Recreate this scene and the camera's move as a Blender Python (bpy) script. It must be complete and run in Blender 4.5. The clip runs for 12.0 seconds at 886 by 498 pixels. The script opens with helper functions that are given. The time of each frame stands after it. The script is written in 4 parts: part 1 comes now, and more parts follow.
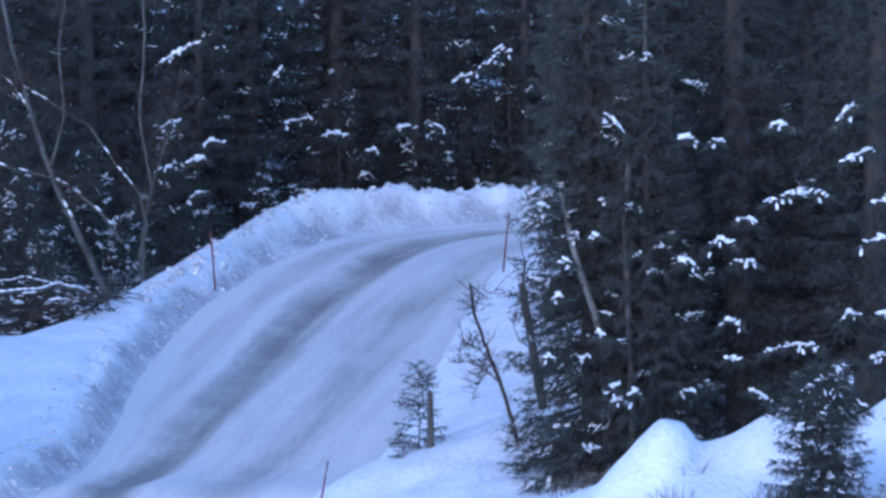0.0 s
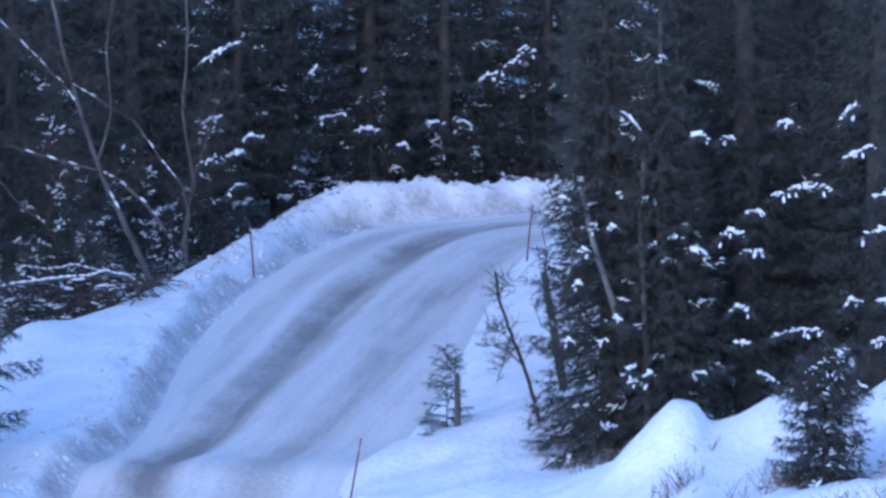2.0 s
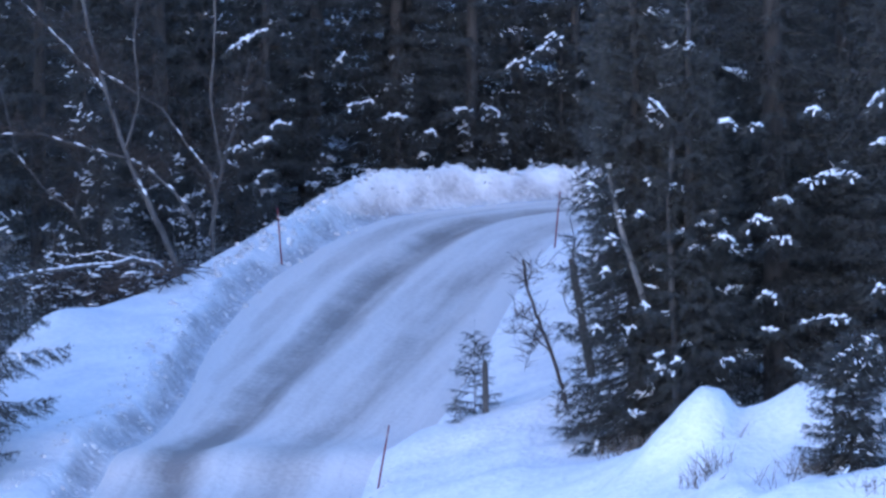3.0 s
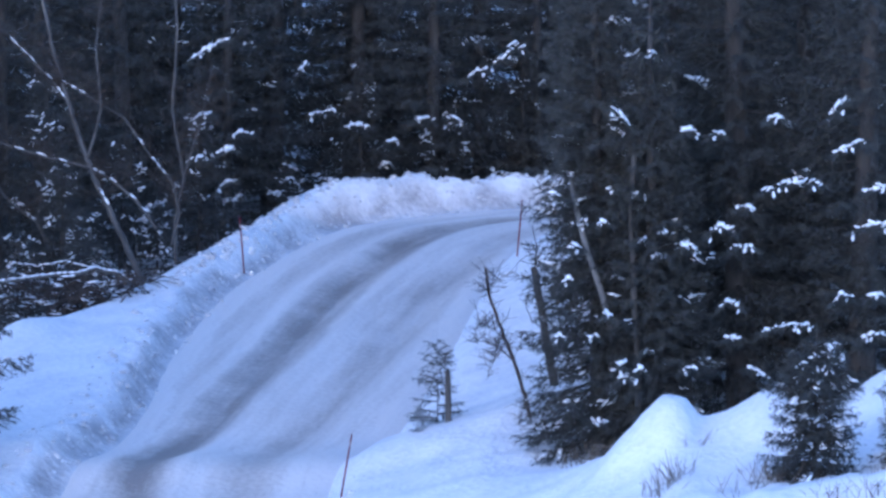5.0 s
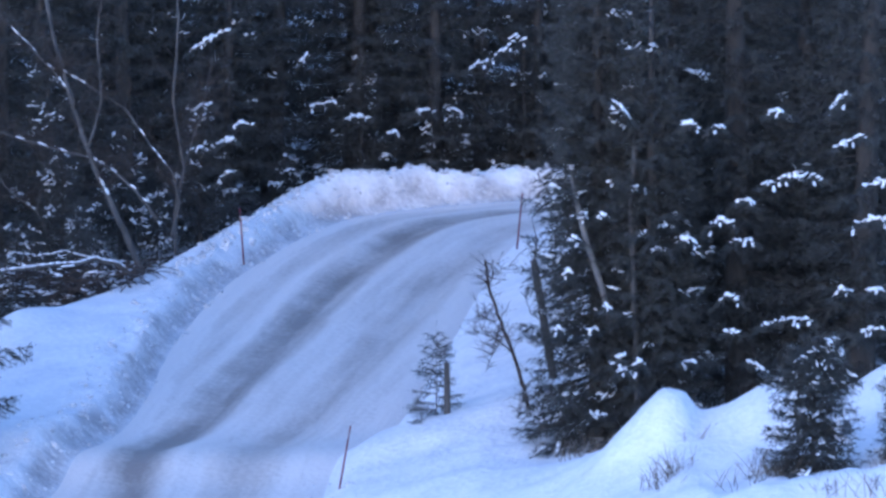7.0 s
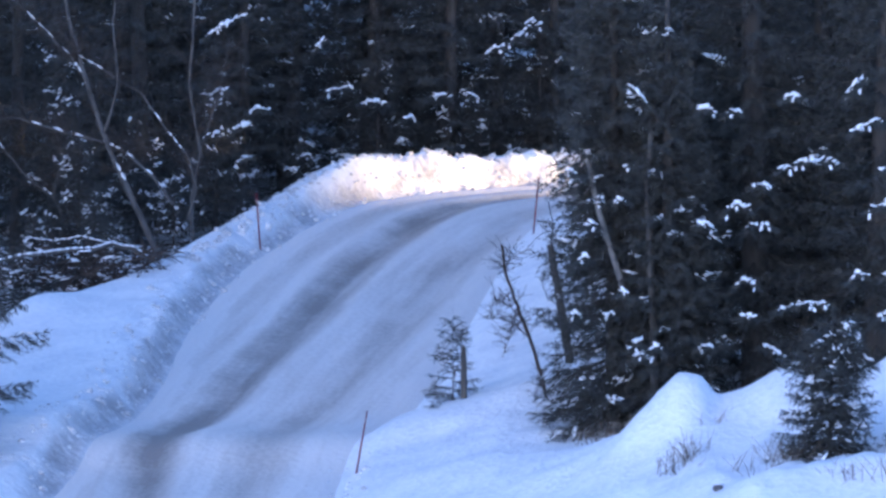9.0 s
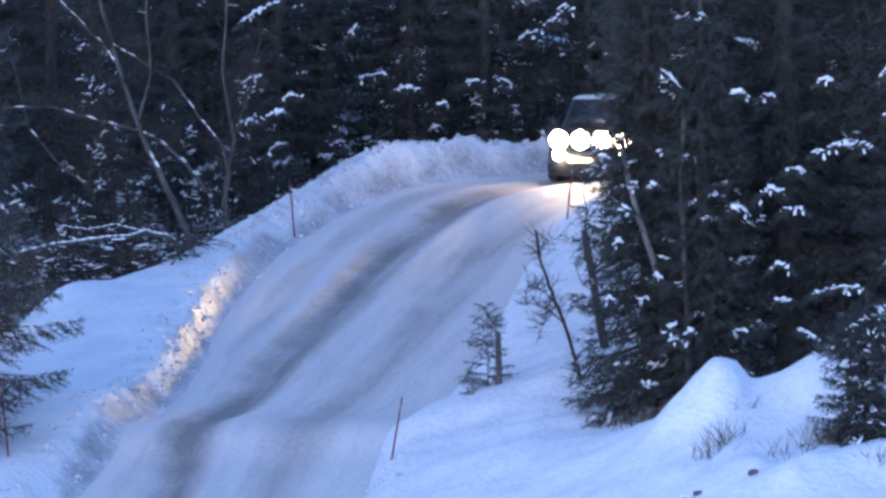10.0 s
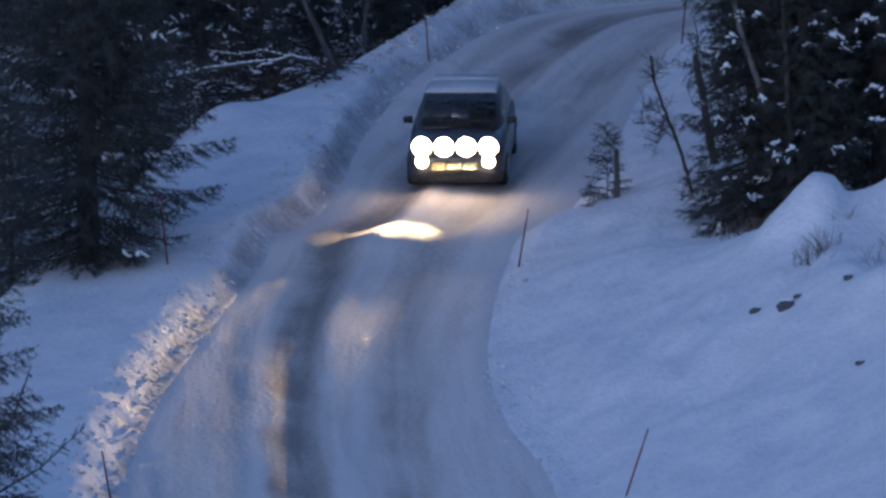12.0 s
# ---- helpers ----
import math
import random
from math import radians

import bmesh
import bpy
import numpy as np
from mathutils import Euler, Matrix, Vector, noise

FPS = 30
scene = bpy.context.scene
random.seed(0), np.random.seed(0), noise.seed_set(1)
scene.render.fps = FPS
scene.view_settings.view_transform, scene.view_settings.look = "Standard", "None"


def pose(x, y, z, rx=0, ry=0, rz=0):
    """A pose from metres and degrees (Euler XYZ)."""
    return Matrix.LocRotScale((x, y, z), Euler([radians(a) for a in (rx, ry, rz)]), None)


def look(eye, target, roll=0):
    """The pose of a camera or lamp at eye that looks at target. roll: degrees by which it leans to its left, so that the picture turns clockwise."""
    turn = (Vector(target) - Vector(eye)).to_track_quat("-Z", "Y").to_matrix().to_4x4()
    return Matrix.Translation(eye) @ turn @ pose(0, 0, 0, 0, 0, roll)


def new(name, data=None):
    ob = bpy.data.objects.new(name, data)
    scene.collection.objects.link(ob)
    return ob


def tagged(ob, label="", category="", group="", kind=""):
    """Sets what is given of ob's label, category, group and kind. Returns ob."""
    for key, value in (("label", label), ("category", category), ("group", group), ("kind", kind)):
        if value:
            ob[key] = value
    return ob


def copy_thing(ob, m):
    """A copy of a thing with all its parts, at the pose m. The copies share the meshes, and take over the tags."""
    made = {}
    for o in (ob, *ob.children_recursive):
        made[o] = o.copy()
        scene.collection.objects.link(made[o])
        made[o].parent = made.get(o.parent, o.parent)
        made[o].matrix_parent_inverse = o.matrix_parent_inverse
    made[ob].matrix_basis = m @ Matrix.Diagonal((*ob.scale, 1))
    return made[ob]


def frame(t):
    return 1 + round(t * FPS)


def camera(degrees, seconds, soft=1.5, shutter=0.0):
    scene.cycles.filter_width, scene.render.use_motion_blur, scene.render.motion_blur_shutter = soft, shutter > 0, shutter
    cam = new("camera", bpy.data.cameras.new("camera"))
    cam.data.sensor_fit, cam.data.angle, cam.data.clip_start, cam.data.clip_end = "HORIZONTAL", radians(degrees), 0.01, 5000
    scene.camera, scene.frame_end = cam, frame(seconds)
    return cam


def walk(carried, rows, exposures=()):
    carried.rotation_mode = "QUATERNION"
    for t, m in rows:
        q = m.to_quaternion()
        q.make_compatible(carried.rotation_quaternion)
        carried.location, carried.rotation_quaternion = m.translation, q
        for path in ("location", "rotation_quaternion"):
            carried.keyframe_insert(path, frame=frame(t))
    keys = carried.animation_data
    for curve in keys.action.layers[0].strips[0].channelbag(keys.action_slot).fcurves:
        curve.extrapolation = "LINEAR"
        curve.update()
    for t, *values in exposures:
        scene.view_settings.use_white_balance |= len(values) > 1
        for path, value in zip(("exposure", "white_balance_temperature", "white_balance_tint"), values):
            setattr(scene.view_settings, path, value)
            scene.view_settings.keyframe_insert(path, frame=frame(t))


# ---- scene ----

# ---------------------------------------------------------------- camera
cam = camera(5.37, 12.0, soft=2.8)
EYE = Vector((0.0, 0.0, 15.77))
# seconds, yaw, pitch, roll (degrees), metres forward along the view
ROWS = [
    (0, -0.083, -4.498, -0.04, 8.83),
    (0.5, -0.153, -4.569, -0.11, 0.00),
    (1, -0.156, -4.586, -0.24, 0.00),
    (1.5, -0.037, -4.594, -0.23, 0.00),
    (2, 0.080, -4.558, 0.09, 0.00),
    (2.5, 0.234, -4.574, 0.10, 0.00),
    (3, 0.249, -4.637, 0.05, 0.00),
    (5, 0.020, -4.584, -0.06, 0.00),
    (5.5, -0.000, -4.560, 0.00, 0.00),
    (6, 0.020, -4.573, 0.07, 0.00),
    (6.5, 0.001, -4.610, 0.26, 0.00),
    (8.5, 0.032, -4.678, 0.30, 0.00),
    (9, 0.119, -4.725, 0.19, 0.00),
    (9.5, 0.252, -4.751, 0.01, 0.00),
    (10, 0.326, -4.809, -0.15, 0.00),
    (10.5, 0.327, -4.916, -0.33, 0.00),
    (11, 0.427, -5.016, -0.49, 0.00),
    (11.5, 0.785, -5.318, -0.46, -0.61),
    (11.6, 0.916, -5.560, -0.50, -1.54),
    (11.7, 1.001, -5.735, -0.50, -3.10),
    (11.8, 1.051, -5.887, -0.48, -6.33),
    (11.9, 1.088, -5.914, -0.45, -9.87),
    (12, 1.145, -5.966, -0.35, -13.40),
]


def view(yaw, pitch, roll, forward):
    a, b = radians(yaw), radians(pitch)
    way = Vector((-math.sin(a) * math.cos(b), math.cos(a) * math.cos(b), math.sin(b)))
    eye = EYE + way * forward
    return look(eye, eye + way * 100, roll)


EXPOSURES = [(0, 0.46, 5400, 27), (8.3, 0.41, 5400, 27), (9.0, 0.29, 5400, 27), (9.6, 0.25, 5400, 27), (10.3, 0.05, 5450, 27), (10.5, -0.05, 5450, 27), (11.0, -0.55, 5450, 27), (11.5, -0.9, 5450, 27), (12, -1.2, 5450, 27)]
walk(cam, [(t, view(*r)) for t, *r in ROWS], EXPOSURES)

# ---------------------------------------------------------------- sky and light
world = bpy.data.worlds.new("dusk")
world.use_nodes = True
scene.world = world
wn = world.node_tree
sky = wn.nodes.new("ShaderNodeTexSky")
sky.sky_type, sky.sun_disc = "NISHITA", False
sky.sun_elevation, sky.sun_rotation = radians(9), radians(200)
sky.air_density, sky.dust_density, sky.ozone_density = 1.0, 0.6, 2.5
wn.links.new(sky.outputs[0], wn.nodes["Background"].inputs[0])
wn.nodes["Background"].inputs[1].default_value = 0.395

sun = new("sun", bpy.data.lights.new("sun", "SUN"))
sun.data.energy, sun.data.angle, sun.data.color = 0.45, radians(30), (0.80, 0.88, 1.0)
sun.matrix_world = look((0, 0, 17), (22, 61, 0))


# ---------------------------------------------------------------- materials
def material(name):
    m = bpy.data.materials.new(name)
    m.use_nodes = True
    return m, m.node_tree, m.node_tree.nodes["Principled BSDF"]


def node(nt, kind, **values):
    n = nt.nodes.new(kind)
    for k, v in values.items():
        n.inputs[k].default_value = v
    return n


def ramp(nt, source, stops):
    r = nt.nodes.new("ShaderNodeValToRGB")
    while len(r.color_ramp.elements) < len(stops):
        r.color_ramp.elements.new(0.5)
    for e, (p, c) in zip(r.color_ramp.elements, stops):
        e.position, e.color = p, (*c, 1)
    nt.links.new(source, r.inputs[0])
    return r.outputs[0]


def grain(name, low, high, scale, rough=0.8, bump=0.3, fine=8.0, metal=0.0, depth=0.02, stretch=(1, 1, 1)):
    """A surface whose colour wanders between two tones at two scales, with relief."""
    m, nt, b = material(name)
    co = nt.nodes.new("ShaderNodeTexCoord")
    mp = nt.nodes.new("ShaderNodeMapping")
    mp.inputs["Scale"].default_value = stretch
    nt.links.new(co.outputs["Object"], mp.inputs[0])
    n1 = node(nt, "ShaderNodeTexNoise", Scale=scale, Detail=5.0)
    n2 = node(nt, "ShaderNodeTexNoise", Scale=scale * fine, Detail=3.0)
    for n in (n1, n2):
        nt.links.new(mp.outputs[0], n.inputs["Vector"])
    mix = node(nt, "ShaderNodeMath", **{})
    mix.operation = "ADD"
    half = nt.nodes.new("ShaderNodeMath")
    half.operation = "MULTIPLY"
    half.inputs[1].default_value = 0.4
    nt.links.new(n2.outputs[0], half.inputs[0])
    nt.links.new(n1.outputs[0], mix.inputs[0])
    nt.links.new(half.outputs[0], mix.inputs[1])
    nt.links.new(ramp(nt, mix.outputs[0], [(0.45, low), (0.95, high)]), b.inputs["Base Color"])
    b.inputs["Roughness"].default_value, b.inputs["Metallic"].default_value = rough, metal
    bm = node(nt, "ShaderNodeBump", Strength=bump, Distance=depth)
    nt.links.new(mix.outputs[0], bm.inputs["Height"])
    nt.links.new(bm.outputs[0], b.inputs["Normal"])
    return m


def ground_snow():
    """Clean field snow that turns to coarse grey snow where the plough threw it."""
    m, nt, b = material("field_snow")
    co = nt.nodes.new("ShaderNodeTexCoord")
    big = node(nt, "ShaderNodeTexNoise", Scale=1.1, Detail=5.0)
    small = node(nt, "ShaderNodeTexNoise", Scale=9.0, Detail=4.0)
    lumps = node(nt, "ShaderNodeTexVoronoi", Scale=7.0)
    for n in (big, small, lumps):
        nt.links.new(co.outputs["Object"], n.inputs["Vector"])

    def m2(op, a, c):
        n = nt.nodes.new("ShaderNodeMath")
        n.operation = op
        for i, v in enumerate((a, c)):
            if isinstance(v, (int, float)):
                n.inputs[i].default_value = v
            else:
                nt.links.new(v, n.inputs[i])
        return n.outputs[0]

    tone = m2("ADD", m2("MULTIPLY", big.outputs[0], 0.65), m2("MULTIPLY", small.outputs[0], 0.45))
    clean = ramp(nt, tone, [(0.40, (0.74, 0.77, 0.82)), (0.68, (0.90, 0.91, 0.93))])
    coarse = ramp(nt, tone, [(0.42, (0.36, 0.36, 0.38)), (0.68, (0.68, 0.68, 0.70))])
    at = nt.nodes.new("ShaderNodeAttribute")
    at.attribute_name = "ploughed"
    mix = nt.nodes.new("ShaderNodeMix")
    mix.data_type = "RGBA"
    nt.links.new(at.outputs["Fac"], mix.inputs["Factor"])
    nt.links.new(clean, mix.inputs["A"])
    nt.links.new(coarse, mix.inputs["B"])
    nt.links.new(mix.outputs["Result"], b.inputs["Base Color"])
    b.inputs["Roughness"].default_value = 0.75
    height = m2("ADD", tone, m2("MULTIPLY", m2("MULTIPLY", lumps.outputs["Distance"], at.outputs["Fac"]), -0.3))
    bump = node(nt, "ShaderNodeBump", Strength=0.8, Distance=0.10)
    nt.links.new(height, bump.inputs["Height"])
    nt.links.new(bump.outputs[0], b.inputs["Normal"])
    return m


GROUND = ground_snow()
BANK = grain("ploughed_snow", (0.44, 0.45, 0.48), (0.82, 0.83, 0.85), 1.6, rough=0.8, bump=0.8, fine=7, depth=0.07)
LOAD = grain("snow_load", (0.82, 0.85, 0.90), (0.90, 0.92, 0.94), 4.0, rough=0.75, bump=0.4)
BARK = grain("spruce_bark", (0.030, 0.028, 0.027), (0.075, 0.069, 0.065), 3.0, rough=0.9, bump=0.9, stretch=(1, 1, 0.25))
BIRCH = grain("birch_bark", (0.045, 0.043, 0.042), (0.13, 0.126, 0.122), 2.2, rough=0.8, bump=0.6, stretch=(1, 1, 0.5))
PALE = grain("bare_wood", (0.035, 0.033, 0.032), (0.13, 0.123, 0.117), 2.5, rough=0.85, bump=0.7, stretch=(2, 2, 0.3))
SILVER = grain("weathered_wood", (0.08, 0.077, 0.074), (0.21, 0.20, 0.19), 2.5, rough=0.85, bump=0.7, stretch=(2, 2, 0.3))
TWIG = grain("twig", (0.03, 0.022, 0.018), (0.09, 0.07, 0.06), 6.0, rough=0.85)
ROCK = grain("rock", (0.04, 0.04, 0.045), (0.16, 0.15, 0.15), 5.0, rough=0.85, bump=0.8)
DRY = grain("dry_grass", (0.08, 0.06, 0.045), (0.20, 0.16, 0.12), 9.0, rough=0.9)
RED = grain("red_plastic", (0.11, 0.018, 0.024), (0.21, 0.028, 0.034), 8.0, rough=0.45, bump=0.1)
BAND = grain("reflective_band", (0.3, 0.2, 0.2), (0.5, 0.4, 0.4), 8.0, rough=0.3, bump=0.1)


def needles():
    m, nt, b = material("spruce_needles")
    geo = nt.nodes.new("ShaderNodeNewGeometry")
    tone = ramp(nt, geo.outputs["Random Per Island"], [(0.0, (0.065, 0.069, 0.066)), (0.6, (0.086, 0.090, 0.082)), (0.87, (0.108, 0.104, 0.096)), (0.95, (0.12, 0.122, 0.125)), (1.0, (0.15, 0.153, 0.16))])
    nt.links.new(tone, b.inputs["Base Color"])
    b.inputs["Roughness"].default_value = 0.75
    b.inputs["Specular IOR Level"].default_value = 0.2
    thin = nt.nodes.new("ShaderNodeBsdfTranslucent")
    nt.links.new(tone, thin.inputs[0])
    mix = nt.nodes.new("ShaderNodeMixShader")
    mix.inputs[0].default_value = 0.35
    nt.links.new(b.outputs[0], mix.inputs[1])
    nt.links.new(thin.outputs[0], mix.inputs[2])
    nt.links.new(mix.outputs[0], nt.nodes["Material Output"].inputs[0])
    return m


NEEDLES = needles()


def packed_road():
    """Packed snow with dirty wheel ruts; the map's U is metres across, V metres along."""
    m, nt, b = material("packed_snow_road")
    uv = nt.nodes.new("ShaderNodeUVMap")
    uv.uv_map = "across_along"
    rim = nt.nodes.new("ShaderNodeUVMap")
    rim.uv_map = "edge"
    side = nt.nodes.new("ShaderNodeSeparateXYZ")
    nt.links.new(rim.outputs[0], side.inputs[0])
    sep = nt.nodes.new("ShaderNodeSeparateXYZ")
    nt.links.new(uv.outputs[0], sep.inputs[0])
    mp = nt.nodes.new("ShaderNodeMapping")
    mp.inputs["Scale"].default_value = (2.6, 0.16, 1)
    nt.links.new(uv.outputs[0], mp.inputs[0])
    streak = node(nt, "ShaderNodeTexNoise", Scale=1.0, Detail=6.0)
    nt.links.new(mp.outputs[0], streak.inputs["Vector"])
    patch = node(nt, "ShaderNodeTexNoise", Scale=0.45, Detail=4.0)
    nt.links.new(uv.outputs[0], patch.inputs["Vector"])
    fine = node(nt, "ShaderNodeTexNoise", Scale=9.0, Detail=4.0)
    nt.links.new(uv.outputs[0], fine.inputs["Vector"])

    def m2(op, a, c):
        n = nt.nodes.new("ShaderNodeMath")
        n.operation = op
        for i, v in enumerate((a, c)):
            if isinstance(v, (int, float)):
                n.inputs[i].default_value = v
            else:
                nt.links.new(v, n.inputs[i])
        return n.outputs[0]

    wob = m2("MULTIPLY", m2("SUBTRACT", patch.outputs[0], 0.5), 0.5)
    across = m2("ADD", sep.outputs[0], wob)

    def band(centre, width, gain):
        d = m2("DIVIDE", m2("SUBTRACT", across, centre), width)
        return m2("MULTIPLY", m2("MAXIMUM", m2("SUBTRACT", 1.0, m2("MULTIPLY", d, d)), 0.0), gain)

    tracks = m2("ADD", band(-0.68, 0.60, 0.85), m2("ADD", band(1.0, 0.6, 0.45), band(-1.75, 0.35, 0.25)))
    broken = m2("ADD", 0.20, m2("MULTIPLY", patch.outputs[0], 1.45))
    dirt = m2("MULTIPLY", tracks, broken)
    dirt = m2("ADD", dirt, m2("MULTIPLY", m2("SUBTRACT", streak.outputs[0], 0.42), 1.1))
    dirt = m2("ADD", dirt, m2("MULTIPLY", m2("SUBTRACT", fine.outputs[0], 0.5), 0.6))
    verge = m2("MAXIMUM", m2("MINIMUM", m2("MULTIPLY", m2("ADD", m2("ADD", side.outputs[0], 0.55), m2("MULTIPLY", wob, 1.6)), 2.2), 1.0), 0.0)
    dirt = m2("SUBTRACT", dirt, m2("MULTIPLY", verge, 0.9))
    col = ramp(nt, dirt, [(0.0, (0.78, 0.745, 0.72)), (0.4, (0.62, 0.58, 0.55)), (0.8, (0.385, 0.35, 0.325)), (1.0, (0.28, 0.25, 0.228))])
    nt.links.new(col, b.inputs["Base Color"])
    b.inputs["Roughness"].default_value = 0.6
    bump = node(nt, "ShaderNodeBump", Strength=0.7, Distance=0.05)
    nt.links.new(m2("ADD", streak.outputs[0], m2("MULTIPLY", fine.outputs[0], 0.75)), bump.inputs["Height"])
    nt.links.new(bump.outputs[0], b.inputs["Normal"])
    return m


ROAD = packed_road()


def glossy(name, colour, rough, metal=0.0, coat=0.0):
    m, nt, b = material(name)
    n = node(nt, "ShaderNodeTexNoise", Scale=14.0, Detail=3.0)
    dirty = tuple(min(1, c * 0.7 + 0.05) for c in colour)
    nt.links.new(ramp(nt, n.outputs[0], [(0.35, colour), (0.8, dirty)]), b.inputs["Base Color"])
    b.inputs["Roughness"].default_value, b.inputs["Metallic"].default_value = rough, metal
    b.inputs["Coat Weight"].default_value = coat
    return m


PAINT = glossy("dark_paint", (0.035, 0.036, 0.042), 0.35, coat=0.5)
WHITE = glossy("white_paint", (0.75, 0.75, 0.75), 0.4, coat=0.4)
GLASS = glossy("window_glass", (0.012, 0.013, 0.015), 0.06)
RUBBER = glossy("rubber", (0.02, 0.02, 0.02), 0.8)
ALLOY = glossy("alloy", (0.45, 0.45, 0.46), 0.4, metal=1.0)
PLASTIC = glossy("black_plastic", (0.02, 0.02, 0.022), 0.55)


def glowing(name, colour, strength):
    m, nt, b = material(name)
    b.inputs["Base Color"].default_value = (*colour, 1)
    b.inputs["Emission Color"].default_value = (*colour, 1)
    b.inputs["Emission Strength"].default_value = strength
    return m


HEADLIGHT = glowing("headlight_glow", (1.0, 0.74, 0.38), 45)
LENS = glowing("spotlight_glow", (1.0, 0.70, 0.33), 52)
# for the extra plates in the nose that stand in for the main beam
BEAM = glowing("added_beam_glow", (1.0, 0.66, 0.24), 58000)

# ---------------------------------------------------------------- mesh tools
rng = random.Random(7)


class Shape:
    """Collects vertices and faces of one mesh."""

    def __init__(self):
        self.v, self.f = [], []

    def add(self, verts, faces):
        k = len(self.v)
        self.v += [tuple(p) for p in verts]
        self.f += [tuple(i + k for i in f) for f in faces]

    def tube(self, points, radii, sides=5):
        k, n = len(self.v), len(points)
        points = [Vector(p) for p in points]
        for i, p in enumerate(points):
            way = (points[min(i + 1, n - 1)] - points[max(i - 1, 0)]).normalized()
            side = way.cross(Vector((0.31, 0.52, 0.79)))
            if side.length < 1e-3:
                side = way.cross(Vector((1, 0, 0)))
            side.normalize()
            other = way.cross(side)
            for j in range(sides):
                a = 2 * math.pi * j / sides
                self.v.append(tuple(p + (side * math.cos(a) + other * math.sin(a)) * radii[i]))
        for i in range(n - 1):
            for j in range(sides):
                a, b = k + i * sides + j, k + i * sides + (j + 1) % sides
                self.f.append((a, b, b + sides, a + sides))
        self.f.append(tuple(k + j for j in reversed(range(sides))))
        self.f.append(tuple(k + (n - 1) * sides + j for j in range(sides)))

    def blob(self, centre, size, turn=0.0, rough=0.25, rnd=rng, flat=0.5, tilt=0.0, cols=8, rings=4):
        """A lumpy boulder; its underside is flattened."""
        k = len(self.v)
        c, s = math.cos(turn), math.sin(turn)
        top = [(0, 0, 1)]
        for i in range(1, rings):
            t = math.pi * i / rings
            for j in range(cols):
                a = 2 * math.pi * j / cols
                top.append((math.sin(t) * math.cos(a), math.sin(t) * math.sin(a), math.cos(t)))
        top.append((0, 0, -1))
        for x, y, z in top:
            g = 1 + rnd.uniform(-rough, rough)
            x, y, z = x * size[0] * g, y * size[1] * g, z * size[2] * g * (flat if z < 0 else 1)
            self.v.append((centre[0] + x * c - y * s, centre[1] + x * s + y * c, centre[2] + z + x * tilt))
        last = k + len(top) - 1
        for j in range(cols):
            j2 = (j + 1) % cols
            self.f.append((k, k + 1 + j, k + 1 + j2))
            for i in range(rings - 2):
                a, b = k + 1 + i * cols, k + 1 + (i + 1) * cols
                self.f.append((a + j, b + j, b + j2, a + j2))
            a = k + 1 + (rings - 2) * cols
            self.f.append((a + j, last, a + j2))

    def mesh(self, name, mat, smooth=True):
        me = bpy.data.meshes.new(name)
        me.from_pydata(self.v, [], self.f)
        me.materials.append(mat)
        me.shade_smooth() if smooth else me.shade_flat()
        return me


def part(name, shape, mat, parent, label="", smooth=True):
    ob = new(name, shape.mesh(name, mat, smooth))
    ob.parent = parent
    return tagged(ob, label)


def thing(name, label, category, place=(0, 0, 0), group="", turn=0.0):
    ob = new(name)
    ob.empty_display_size = 0.2
    ob.matrix_world = pose(*place, 0, 0, turn)
    return tagged(ob, label, category, group)


def single(name, shape, mat, label, category, group="", kind="", smooth=True):
    return tagged(new(name, shape.mesh(name, mat, smooth)), label, category, group, kind)


# ---------------------------------------------------------------- lie of the land
def lattice(ix, iy, seed):
    h = (ix * 374761393 + iy * 668265263 + seed * 2147483647) & 0xFFFFFFFF
    h = ((h ^ (h >> 13)) * 1274126177) & 0xFFFFFFFF
    return ((h ^ (h >> 16)) & 0xFFFF) / 65535.0


def rough_at(x, y, seed=1):
    """Smooth value noise between -1 and 1."""
    x, y = np.asarray(x, float), np.asarray(y, float)
    ix, iy = np.floor(x).astype(np.int64), np.floor(y).astype(np.int64)
    fx, fy = x - ix, y - iy
    fx, fy = fx * fx * (3 - 2 * fx), fy * fy * (3 - 2 * fy)
    a = lattice(ix, iy, seed) * (1 - fx) + lattice(ix + 1, iy, seed) * fx
    b = lattice(ix, iy + 1, seed) * (1 - fx) + lattice(ix + 1, iy + 1, seed) * fx
    return 2 * (a * (1 - fy) + b * fy) - 1


def ease(v, lo, hi):
    t = np.clip((np.asarray(v, float) - lo) / (hi - lo), 0, 1)
    return t * t * (3 - 2 * t)


# the road's middle line: x, y, half width
LINE = [(-60, 60, 2.6), (-22, 78, 2.6), (-7, 100, 2.9), (-4.0, 122, 3.3), (-4.3, 133, 3.5), (-4.65, 138, 3.0), (-4.6, 143, 2.55), (-3.95, 150, 2.2),
        (-2.95, 155, 2.3), (-2.35, 160, 2.4), (-1.75, 165, 2.35), (-1.0, 169, 2.1), (0.1, 172.8, 1.95), (2.2, 175.2, 1.8), (5.5, 177.2, 1.9),
        (10.5, 178.8, 2.2), (20, 181, 2.3), (45, 187, 2.4), (110, 205, 2.4)]


